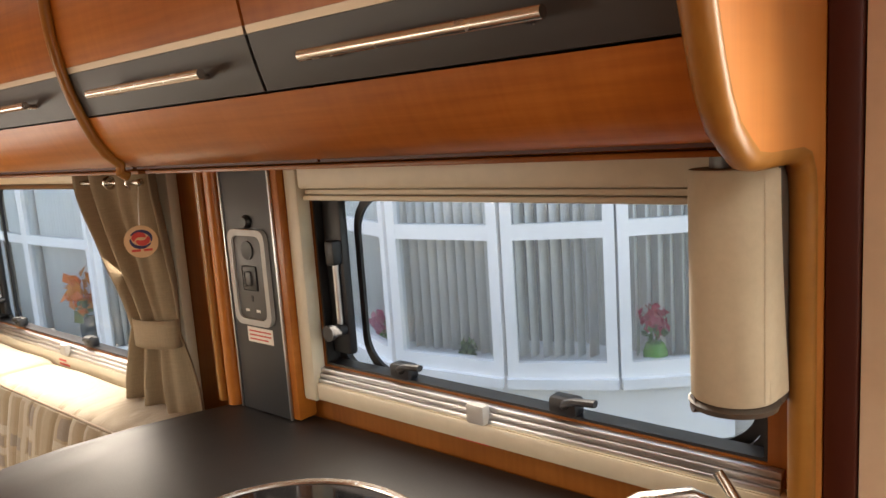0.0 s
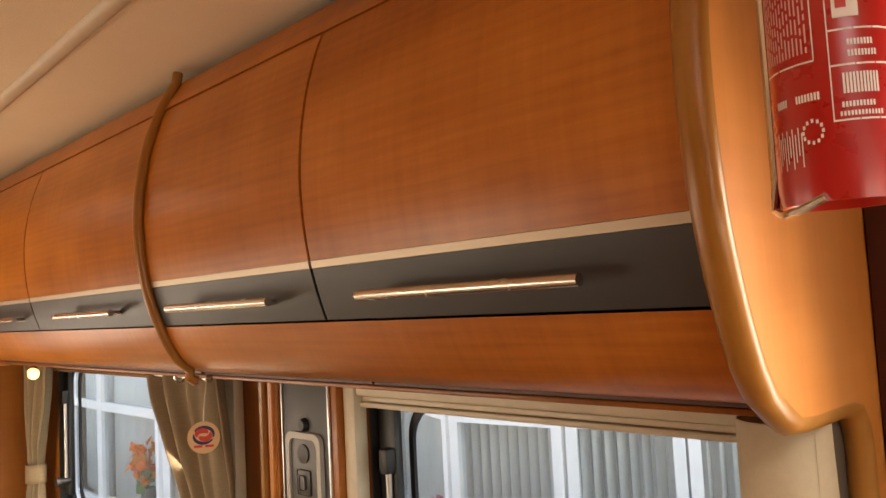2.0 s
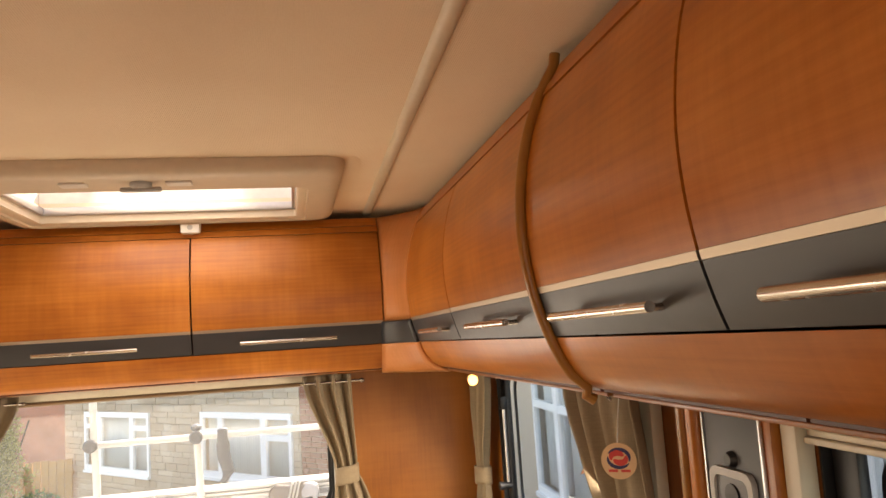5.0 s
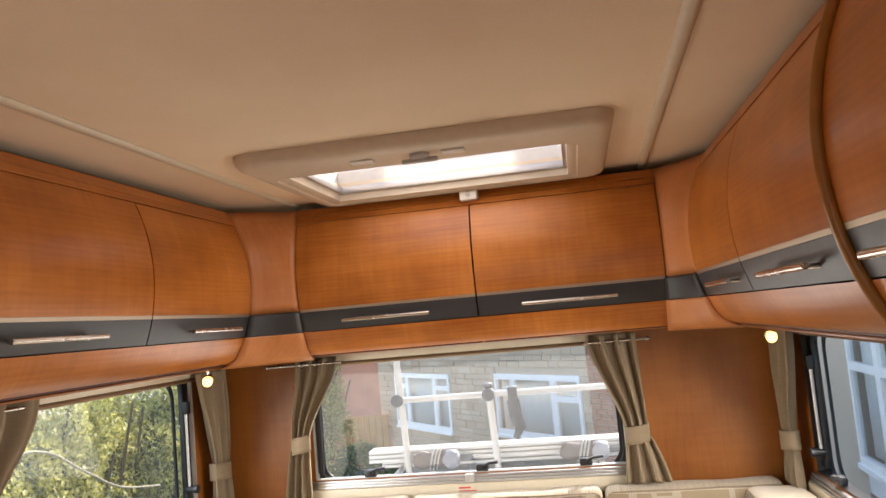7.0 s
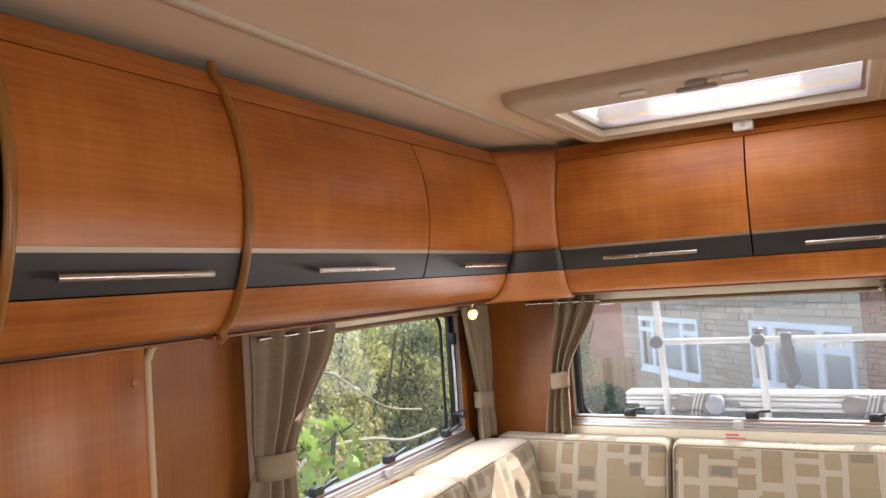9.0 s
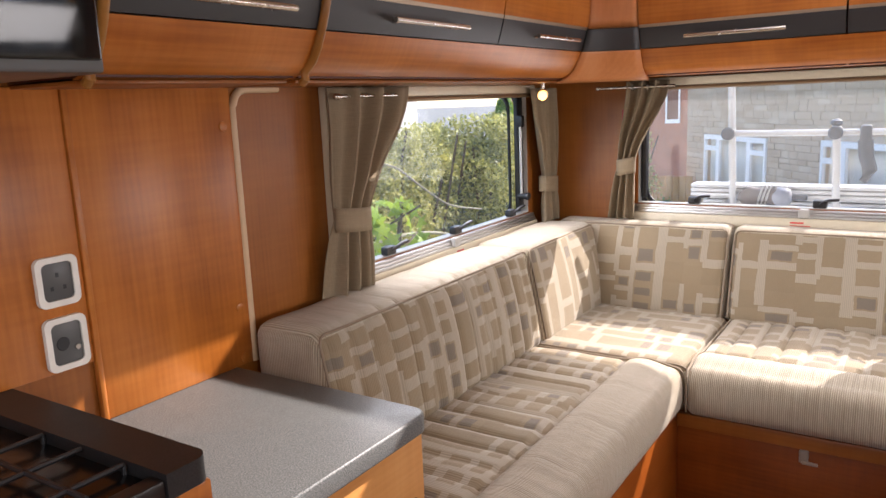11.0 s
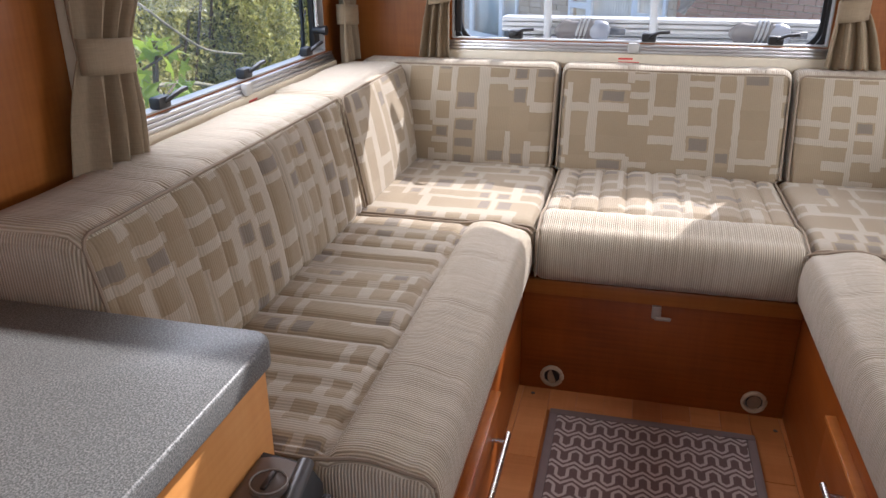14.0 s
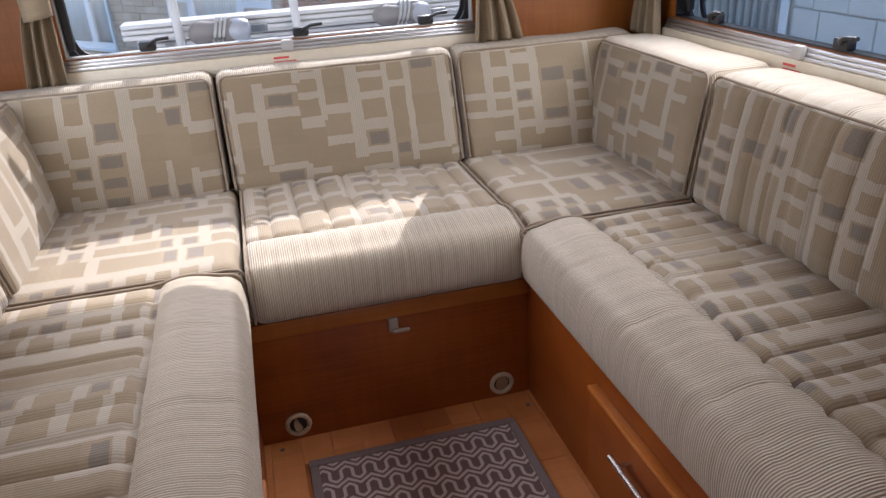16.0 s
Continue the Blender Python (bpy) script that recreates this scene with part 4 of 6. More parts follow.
def bow(x):
    k = (x - 1.83) / 0.62
    return 0.03 * math.sin(max(0, min(1, k)) * math.pi)


xs = np.linspace(1.83, 2.42, 17)
cols = [[bm.verts.new((x, y + (bow(x) if y > -0.53 else 0), z)) for y, z in out] for x in xs]
for p, q in zip(cols, cols[1:]):
    for i in range(len(out) - 1):
        bm.faces.new((p[i], p[i + 1], q[i + 1], q[i]))
bm.faces.new(cols[0])
bm.faces.new(cols[-1][::-1])
part("case", bm, black, t)
bm = bmesh.new()
grid(bm, lambda u, v: Vector((1.845 + 0.59 * u, (-0.534 + (0.060 + bow(1.845 + 0.59 * u)) * v), 0.598 + 0.006 * math.sin(v * math.pi))), 16, 6)
ob = part("top_cover", bm, plain("bronze_cover", (0.15, 0.115, 0.095), 0.48, 0.35), t, "bronze metal top cover")
so = ob.modifiers.new("thickness", "SOLIDIFY")
so.thickness = 0.008
slat_grey = plain("slat_grey", (0.05, 0.048, 0.048), 0.3)
for i in range(19):
    z = 0.09 + i * 0.0255
    bm = bmesh.new()
    tube(bm, [(x, -0.475 + 0.028 * min(1, z / 0.49) - 0.10 * max(0, z - 0.49) + bow(x) + 0.014, z) for x in np.linspace(1.845, 2.41, 13)], 0.0078, 8, 0.9)
    part("slat", bm, slat_grey, t)
part("rim", tube(bmesh.new(), [(x, -0.470 + bow(x), 0.594) for x in np.linspace(1.836, 2.425, 17)], 0.0125, 10, 0.8), slat_grey, t, "dark grey moulded front rim")
for x in (1.90, 2.205):
    kb = part("dial", lathe(bmesh.new(), (x, -0.492, 0.602), (0, 0, 1), [(0, 0.026), (0.005, 0.026), (0.007, 0.023)]), plain("bronze_dial", (0.11, 0.085, 0.07), 0.5, 0.3), t)
    part("grip", B(x - 0.018, x + 0.018, -0.496, -0.488, 0.61, 0.615, bevel=0.002), lid_dark, kb)
    part("scale_ring", tube(bmesh.new(), [(x + 0.024 * math.cos(a), -0.492 + 0.024 * math.sin(a), 0.6105) for a in np.linspace(0, 2 * math.pi, 25)[:-1]], 0.0012, 5, closed=True), plain("dial_mark", (0.20, 0.18, 0.16), 0.5), kb)

t.location += Vector((-0.04, 0.0, -0.068))

# kitchen
t = thing("kitchen_unit", (2.1, 0.8, 0), "cherry kitchen unit with curved dark worktop under the window", "kitchen unit")
part("body", B(1.79, 2.74, 0.56, W - 0.002, -0.004, 0.817, bevel=0.004), wood_x, t)
bm = bmesh.new()
outline = [(2.742, 0.52), (1.70, 0.52), (1.615, 0.54), (1.565, 0.60), (1.57, 0.70), (1.595, 0.83), (1.635, 0.95), (1.66, 1.0), (1.665, W - 0.002), (2.742, W - 0.002)]
up, dn = ([bm.verts.new((x, y, z)) for x, y in outline] for z in (0.857, 0.819))
k = len(outline)
for i in range(k):
    bm.faces.new((up[i], up[(i + 1) % k], dn[(i + 1) % k], dn[i]))
bm.faces.new(up)
bm.faces.new(dn[::-1])
bmesh.ops.bevel(bm, geom=[e for e in bm.edges if abs(e.verts[0].co.z - e.verts[1].co.z) < 0.001 and e.verts[0].co.z > 0.84], offset=0.006, segments=3, affect="EDGES", profile=0.5)
part("worktop", bm, worktop_dark, t, "dark laminate worktop with a curved end")

# ---- windows ----
def ring(bm, side, s0, s1, z0, z1, w, r, d0, d1, seg=6):
    """A frame with round corners: w wide inside its outer edge, from depth d0 to d1."""
    def loop(e, rr):
        pts = []
        for cx, cz, a0 in ((s1 - e - rr, z1 - e - rr, 0), (s0 + e + rr, z1 - e - rr, 90), (s0 + e + rr, z0 + e + rr, 180), (s1 - e - rr, z0 + e + rr, 270)):
            for k in range(seg + 1):
                a = radians(a0 + 90 * k / seg)
                pts.append((cx + rr * math.cos(a), cz + rr * math.sin(a)))
        return pts
    o, i = loop(0, max(r, 0.001)), loop(w, max(r - w * 0.3, 0.004))
    rows = [[bm.verts.new(place(side, s, d, z)) for s, z in pts] for pts, d in ((o, d0), (o, d1), (i, d1), (i, d0))]
    n = len(o)
    for a, b in zip(rows, rows[1:] + rows[:1]):
        for k in range(n):
            bm.faces.new((a[k], a[(k + 1) % n], b[(k + 1) % n], b[k]))
    return bm


def pbox(bm, side, s0, s1, d0, d1, z0, z1, bevel=0.003):
    p, q = place(side, s0, d0, z0), place(side, s1, d1, z1)
    return box(bm, min(p.x, q.x), max(p.x, q.x), min(p.y, q.y), max(p.y, q.y), z0, z1, bevel)


def P(*a, **k):
    return pbox(bmesh.new(), *a, **k)


def catch(parent, side, s, z, flip=1):
    """A black window lever on its block."""
    bm = bmesh.new()
    pbox(bm, side, s - 0.023, s + 0.023, -0.02, 0.008, z - 0.008, z + 0.019, 0.006)
    pts = [place(side, s + flip * 0.004, 0.004, z + 0.006), place(side, s + flip * 0.012, 0.016, z + 0.016), place(side, s + flip * 0.03, 0.022, z + 0.024), place(side, s + flip * 0.062, 0.02, z + 0.026)]
    tube(bm, pts, 0.0078, 8, 0.7)
    return part("catch", bm, black, parent, "black plastic window catch")


def stay(parent, side, s, z0, z1):
    """Telescopic window stay with black ends."""
    bm = tube(bmesh.new(), [place(side, s, -0.008, z0), place(side, s, -0.008, z1)], 0.006, 10)
    st = part("stay", bm, alu, parent, "silver telescopic stay")
    bm = bmesh.new()
    lathe(bm, place(side, s, -0.02, z0), place(side, 0, 1, 0) - place(side, 0, 0, 0), [(0, 0.012), (0.03, 0.012), (0.034, 0.015), (0.045, 0.015)], 12)
    pbox(bm, side, s - 0.012, s + 0.012, -0.02, 0.006, z1 - 0.01, z1 + 0.035, 0.005)
    part("stay_end", bm, black, st)


def window(name, side, hole, ringw, label, catches, stays, hook, sill, flip=1):
    s0, s1, z0, z1 = hole
    t = thing(name, place(side, (s0 + s1) / 2, 0, z0), label, "window", kind="structure")
    part("seal", ring(bmesh.new(), side, s0 - 0.006, s1 + 0.006, z0 - 0.03, z1 - 0.004, 0.020, 0.055, -0.046, -0.033), black, t, "black rubber window seal")
    part("lining", ring(bmesh.new(), side, s0 + 0.0004, s1 - 0.0004, z0 + 0.0004, z1 - 0.0004, 0.004, 0.002, -0.032, -0.0005), black if side == "right" else grey_plastic, t)
    part("side_channel", P(side, s0 + 0.006, s0 + ringw, -0.034, -0.014, z0 + 0.02, z1 - 0.02, bevel=0.006), black, t)
    part("inner_seal", ring(bmesh.new(), side, s0 + (ringw if side != "rear" else 0.012), s1 - 0.012, z0 - 0.02, z1 - 0.010, 0.012, 0.07, -0.054, -0.047), black, t)
    pane = part("pane", P(side, s0 + 0.01, s1 - 0.01, -0.062, -0.056, z0 - 0.02, z1 - 0.01, bevel=0.0), hazy_acrylic if side == "right" else acrylic, t, "clear acrylic pane")
    pane.visible_shadow = False
    bm = bmesh.new()
    for k in range(3):
        pbox(bm, side, s0 - 0.02, s1 + 0.02, 0.0005, 0.014 + 0.004 * k, z0 - 0.012 - 0.0095 * k, z0 - 0.003 - 0.0095 * k, 0.0015)
    part("blind_rail", bm, alu, t, "ribbed aluminium blind rail")
    part("sill", P(side, s0 - 0.03, s1 + 0.03, 0.0005, 0.026, z0 - sill, z0 - 0.0315, bevel=0.005), cream, t, "cream plastic sill rail")
    for c in catches:
        catch(t, side, c, z0 + 0.012, flip)
    for a in stays:
        stay(t, side, a, z0 + 0.07, z1 - 0.13)
    if hook:
        part("blind_catch", P(side, hook - 0.018, hook + 0.018, 0.014, 0.034, z0 - 0.03, z0 + 0.003, bevel=0.006), grey_plastic, t)
        bm = P(side, hook - 0.045, hook + 0.0, 0.0262, 0.0268, z0 - 0.05, z0 - 0.044, bevel=0)
        pbox(bm, side, hook - 0.045, hook + 0.02, 0.0262, 0.0268, z0 - 0.062, z0 - 0.056, 0)
        part("warning_label", bm, red_ink, t, "small red warning print")
    return t


w1 = window("window_1", "right", RW, 0.05, "hinged caravan side window with black seal, view of bay window", (0.42, 0.905, 1.22), (0.262,), 0.80, 0.085)
w2 = window("window_2", "left", LW, 0.05, "hinged caravan side window with black seal, view of hedge", (0.36, 0.76, 1.14), (0.262,), 0.81, 0.085, -1)
w3 = window("window_3", "rear", BW, 0.028, "wide end window with black seal, view of stone house", (-0.47, -0.04, 0.34), (), -0.085, 0.085)
w4 = window("window_4", "right", KW, 0.055, "kitchen window with cream blind cassette, view of bay window", (2.10, 2.42), (1.945,), 2.28, 0.033)
part("cassette_post", P("right", 1.868, 1.9035, 0.0005, 0.032, 0.90, 1.345, bevel=0.006), cream, w4, "cream blind cassette upright")
part("cassette_top", P("right", 1.9045, 2.74, 0.0005, 0.030, 1.297, 1.343, bevel=0.006), cream, w4, "cream blind cassette head")
part("cassette_bottom", P("right", 1.9045, 2.74, 0.0005, 0.029, 0.903, 0.936, bevel=0.006), cream, w4, "cream blind cassette foot rail")
bm = bmesh.new()
for k in range(2):
    pbox(bm, "right", 1.9045, 2.74, 0.004, 0.020 - 0.006 * k, 1.276 + 0.010 * k, 1.285 + 0.010 * k, 0.002)
part("blind_edge", bm, cream, w4, "rolled blind edge")
for ob, side, s0, s1 in ((w1, "right", 1.382, 1.462), (w2, "left", 1.362, 1.41)):
    part("cassette_post", P(side, s0, s1, 0.0005, 0.028, 0.765, 1.345, bevel=0.006), cream, ob, "cream blind cassette upright")
for ob, side, hole in ((w1, "right", RW), (w2, "left", LW), (w3, "rear", BW)):
    bm = P(side, hole[0] - 0.02, hole[1] + (0.0 if side != "rear" else 0.02), 0.0005, 0.03, hole[3] - 0.012, hole[3] + 0.018, bevel=0.006)
    part("cassette_top", bm, cream, ob, "cream blind cassette head")
    bm = bmesh.new()
    tube(bm, [place(side, s, 0.022, hole[3] - 0.02) for s in (hole[0] - 0.015, hole[1] - 0.0)], 0.007, 8)
    part("blind_bar", bm, plain("bronze_bar", (0.30, 0.20, 0.12), 0.35, 0.6), ob, "slim bronze blind bar")


# Hood out of view, added to cut off the top of the sun patch.
setting("sun_trim_hood", B(-0.16, -0.034, -0.78, 0.58, 1.345, 1.36, bevel=0.004), shell_white, "unseen white hood added outside the end window to trim the sun", "trim")

# ---- curtains ----
def curtain(side, top, tie, foot, z_top, z_tie, z_foot, label, d=0.055, folds=4, seed=0, amp=0.016):
    """A tied-back curtain: top, tie and foot are (from, to) along the wall."""
    t = thing("curtain", place(side, sum(foot) / 2, d, z_foot), label, "curtain", "tied-back curtains")
    bm = bmesh.new()

    def f(u, v):
        z = z_top + (z_foot - z_top) * v
        k = (z_top - z) / (z_top - z_tie)
        if k < 1:
            e = k * k * (3 - 2 * k)
            a, b = top[0] + (tie[0] - top[0]) * e, top[1] + (tie[1] - top[1]) * e
        else:
            e = min(1.0, (k - 1) / ((z_top - z_foot) / (z_top - z_tie) - 1)) ** 0.7
            a, b = tie[0] + (foot[0] - tie[0]) * e, tie[1] + (foot[1] - tie[1]) * e
        s = a + (b - a) * u
        pinch = 0.55 + 0.45 * min(1, abs(k - 1) * 3)
        ph = u * folds * 2 * math.pi + seed + 0.5 * math.sin(v * 3 + seed)
        dd = d + amp * pinch * (math.sin(ph) + 0.35 * math.sin(2.3 * ph + seed)) + 0.004 * noise.noise(Vector((s * 14, z * 9, seed)))
        s += 0.25 * amp * math.cos(ph) * pinch
        z += 0.006 * math.sin(ph) if v > 0.98 else 0
        return place(side, s, max(0.034, dd), z)

    grid(bm, f, 64, 40)
    ob = part("fabric", bm, curtain_mat, t)
    so = ob.modifiers.new("thickness", "SOLIDIFY")
    so.thickness = 0.003
    bm = bmesh.new()
    lo, hi = tie
    c, h = (lo + hi) / 2, (hi - lo) / 2 + 0.006
    n = 28
    rows = [[bm.verts.new(place(side, c + h * math.cos(a), max(0.03, d + 0.030 * math.sin(a)), z_tie + dz + 0.006 * math.cos(a))) for a in np.linspace(0, 2 * math.pi, n + 1)[:-1]] for dz in (-0.031, -0.016, 0.016, 0.031)]
    for a, b in zip(rows, rows[1:]):
        for k in range(n):
            bm.faces.new((a[k], a[(k + 1) % n], b[(k + 1) % n], b[k]))
    ob = part("tieback", bm, curtain_mat, t, "stitched linen tieback band")
    so = ob.modifiers.new("thickness", "SOLIDIFY")
    so.thickness = 0.004
    return t


def pole(parent_side, s0, s1, z, d, eyelets):
    t = thing("curtain_pole", place(parent_side, s0, d, z), "short slim chrome curtain pole with ring end", "curtain pole", "curtain poles")
    bm = tube(bmesh.new(), [place(parent_side, s0, d, z), place(parent_side, s1, d, z)], 0.0055, 10)
    bar = part("bar", bm, chrome, t)
    way = 1 if s1 < s0 else -1
    part("finial", lathe(bmesh.new(), place(parent_side, s0, d, z), place(parent_side, way, 0, 0) - place(parent_side, 0, 0, 0), [(0, 0.0055), (0.002, 0.0085), (0.012, 0.0085), (0.016, 0.004)], 12), chrome, t)
    part("bracket", tube(bmesh.new(), [place(parent_side, s0 + (s1 - s0) * 0.06, 0.001, z), place(parent_side, s0 + (s1 - s0) * 0.06, d, z)], 0.006, 8), chrome, t)
    for e in eyelets:
        bm = bmesh.new()
        tube(bm, [place(parent_side, e, d + 0.013 * math.cos(a), z + 0.013 * math.sin(a)) for a in np.linspace(0, 2 * math.pi, 17)[:-1]], 0.003, 6, closed=True)
        part("eyelet", bm, chrome, t)
    return t


curtain("right", (1.150, 1.478), (1.335, 1.500), (1.270, 1.545), 1.345, 0.985, 0.775, "taupe linen curtain tied back, with a round tag", d=0.07, folds=2.6, seed=2.2, amp=0.020)
curtain("left", (1.125, 1.430), (1.315, 1.440), (1.325, 1.495), 1.34, 1.0, 0.80, "taupe linen curtain tied back beside the hedge window", d=0.065, folds=2.8, seed=0.6, amp=0.020)
curtain("right", (0.06, 0.305), (0.085, 0.20), (0.06, 0.21), 1.33, 0.95, 0.80, "pale taupe linen curtain tied back in the corner", d=0.05, folds=3, seed=1.1)
curtain("left", (0.05, 0.295), (0.075, 0.195), (0.05, 0.205), 1.33, 0.955, 0.80, "pale taupe linen curtain tied back in the corner", d=0.05, folds=3, seed=3.0)
curtain("rear", (-0.716, -0.555), (-0.748, -0.685), (-0.790, -0.690), 1.34, 1.02, 0.815, "taupe linen curtain tied back at the end window", d=0.06, folds=3, seed=0.3)
curtain("rear", (0.385, 0.560), (0.490, 0.565), (0.475, 0.628), 1.34, 0.985, 0.815, "taupe linen curtain tied back at the end window", d=0.06, folds=3, seed=1.9)
pole("left", 1.41, 1.13, 1.317, 0.07, (1.345, 1.25))
pole("right", 1.430, 1.16, 1.317, 0.075, (1.40, 1.30))
pole("rear", -0.82, -0.53, 1.318, 0.065, (-0.69, -0.63))
pole("rear", 0.59, 0.375, 1.313, 0.065, (0.43, 0.50))

t = thing("pull_tab", (0.02, -0.742, 1.20), "small red emergency pull tab beside the end window", "pull tab")
part("tab", B(0.001, 0.012, -0.752, -0.738, 1.19, 1.235, bevel=0.003), red_paint, t)

# round swing tag on its thread
t = thing("swing_tag", (1.455, 0.962, 1.16), "round tan card tag with red and navy swirl on thread", "tag")
nrm = Vector((0.80, -0.60, 0.0)).normalized()
sd = Vector((-0.60, -0.80, 0.0)).normalized()
c0 = Vector((1.455, 0.962, 1.194))
part("card", lathe(bmesh.new(), c0 - nrm * 0.0012, nrm, [(0, 0.0345), (0.0024, 0.0345)], 32), tag_card, t)


def swirl(a0, a1, r0, r1, w, dy):
    bm = bmesh.new()
    n = 16
    ins, outs = [], []
    for i in range(n + 1):
        a = radians(a0 + (a1 - a0) * i / n)
        r = r0 + (r1 - r0) * i / n
        ww = w * math.sin(math.pi * (0.08 + 0.84 * i / n))
        for rr, l in ((r - ww, ins), (r + ww, outs)):
            l.append(bm.verts.new(c0 + nrm * 0.0016 + sd * (-rr * math.cos(a)) + Vector((0, 0, rr * 0.8 * math.sin(a) + dy))))
    for i in range(n):
        bm.faces.new((ins[i], ins[i + 1], outs[i + 1], outs[i]))
    return bm


part("red_swirl", swirl(20, 200, 0.009, 0.015, 0.0075, 0.006), red_ink, t)
part("red_swirl", swirl(200, 380, 0.009, 0.015, 0.0075, 0.006), red_ink, t)
part("navy_swirl", swirl(-20, 150, 0.021, 0.022, 0.0042, 0.005), blue_ink, t)
part("navy_swirl", swirl(170, 330, 0.021, 0.022, 0.0042, 0.005), blue_ink, t)
bm = bmesh.new()
for a, mt in ((-0.021, 0), (0.003, 1)):
    q = c0 + nrm * 0.0016
    vs = [bm.verts.new(q + sd * (-s) + Vector((0, 0, z))) for s, z in ((a, -0.021), (a + 0.018, -0.021), (a + 0.018, -0.016), (a, -0.016))]
    bm.faces.new(vs)
part("name_bar", bm, red_ink, t)
part("thread", tube(bmesh.new(), [c0 + Vector((0, 0, 0.033)), (1.447, 0.970, 1.27), (1.430, 0.985, 1.317)], 0.0011, 5), white_ink, t)

# ---- lamps in the corners ----
for sy, y in ((-1, -0.925), (1, 0.945)):
    t = thing("reading_lamp", (0.356, y, 1.352), "small glowing corner spotlight under the lockers", "lamp", "corner spotlights")
    part("stem", tube(bmesh.new(), [(0.356, y, 1.352), (0.356, y, 1.318)], 0.008, 10), chrome, t)
    part("holder", lathe(bmesh.new(), (0.350, y, 1.318), (0.75, -sy * 0.3, -0.6), [(0, 0.012), (0.018, 0.019), (0.022, 0.019)], 16), chrome, t)
    bm = bmesh.new()
    bmesh.ops.create_uvsphere(bm, u_segments=16, v_segments=10, radius=0.0165, matrix=Matrix.Translation((0.372, y - sy * 0.006, 1.300)))
    part("bulb", bm, bulb_mat, t, "warm glowing bulb")

# ---- rooflight ----
t = thing("rooflight", (0.62, 0.0, TOP), "cream-framed opal rooflight hatch in the ceiling", "rooflight", kind="structure")


def flat_ring(bm, x0, x1, y0, y1, ix0, ix1, iy0, iy1, z0, z1, r, seg=6):
    def loop(a0, a1, b0, b1, rr):
        return [(cx + rr * math.cos(radians(g + 90 * k / seg)), cy + rr * math.sin(radians(g + 90 * k / seg))) for cx, cy, g in ((a1 - rr, b1 - rr, 0), (a0 + rr, b1 - rr, 90), (a0 + rr, b0 + rr, 180), (a1 - rr, b0 + rr, 270)) for k in range(seg + 1)]
    o = loop(x0, x1, y0, y1, r)
    inset = lambda e: loop(x0 + e, x1 - e, y0 + e, y1 - e, r - e * 0.4)
    rim = lambda e: loop(ix0 - e, ix1 + e, iy0 - e, iy1 + e, 0.012 + e)
    steps = ((o, z1), (o, z1 - 0.010), (inset(0.004), z0 + 0.016), (inset(0.012), z0 + 0.007), (inset(0.024), z0 + 0.002), (inset(0.038), z0), (rim(0.030), z0 + 0.001), (rim(0.026), z0 + 0.006), (rim(0.010), z0 + 0.007), (rim(0.0), z0 + 0.012), (rim(0.0), z1))
    rows = [[bm.verts.new((x, y, z)) for x, y in pts] for pts, z in steps]
    n = len(o)
    for a, b in zip(rows, rows[1:] + rows[:1]):
        for k in range(n):
            bm.faces.new((a[k], a[(k + 1) % n], b[(k + 1) % n], b[k]))
    return bm


part("frame", flat_ring(bmesh.new(), 0.292, 1.055, -0.475, 0.502, HX0 + 0.004, HX1 - 0.004, HY0 + 0.004, HY1 - 0.004, 1.866, TOP - 0.0005, 0.06), plain("hatch_cream", (0.60, 0.51, 0.39), 0.45), t, "cream moulded hatch frame")
bm = bmesh.new()
for a in ((HX0 - 0.012, HX0 - 0.001, HY0 - 0.012, HY1 + 0.012), (HX1 + 0.001, HX1 + 0.012, HY0 - 0.012, HY1 + 0.012), (HX0 - 0.001, HX1 + 0.001, HY0 - 0.012, HY0 - 0.001), (HX0 - 0.001, HX1 + 0.001, HY1 + 0.001, HY1 + 0.012)):
    box(bm, a[0], a[1], a[2], a[3], TOP + 0.0355, TOP + 0.075)
part("upstand", bm, white_plastic, t)
bm = bmesh.new()
for a in ((HX0 + 0.006, HX0 + 0.018, HY0 + 0.006, HY1 - 0.006), (HX0 + 0.018, HX1 - 0.006, HY0 + 0.006, HY0 + 0.018), (HX0 + 0.018, HX1 - 0.006, HY1 - 0.018, HY1 - 0.006)):
    box(bm, a[0], a[1], a[2], a[3], 1.90, 1.925, 0.003)
part("blind_track", bm, alu, t, "aluminium blind track")
pane = part("pane", B(HX0 - 0.012, HX1 + 0.012, HY0 - 0.012, HY1 + 0.012, TOP + 0.076, TOP + 0.080), opal, t, "hazy acrylic rooflight pane")
pane.visible_shadow = False
part("handle", lathe(bmesh.new(), (0.965, 0.012, 1.868), (0, 0, -1), [(0, 0.026), (0.010, 0.026), (0.016, 0.020)], 20), grey_plastic, t)
part("handle_grip", B(0.957, 0.973, -0.036, 0.06, 1.844, 1.856, bevel=0.005), grey_plastic, t)
for y in (-0.14, 0.10):
    part("clip", B(0.945, 0.985, y - 0.03, y + 0.03, 1.860, 1.8672, bevel=0.003), white_plastic, t)
t = thing("ceiling_sensor", (0.318, 0.042, 1.86), "small white sensor box on the locker cornice", "sensor")
part("case", B(0.255, 0.322, 0.012, 0.072, 1.838, 1.876, bevel=0.006), white_plastic, t)
part("lens", lathe(bmesh.new(), (0.321, 0.042, 1.857), (1, 0, 0), [(0, 0.009), (0.002, 0.009)], 14), grey_plastic, t)

# ---- pillar with switches beside the kitchen window ----
t = thing("pillar", (1.70, 1.03, 0.85), "cherry pillar with charcoal inset and aluminium edges", "pillar")
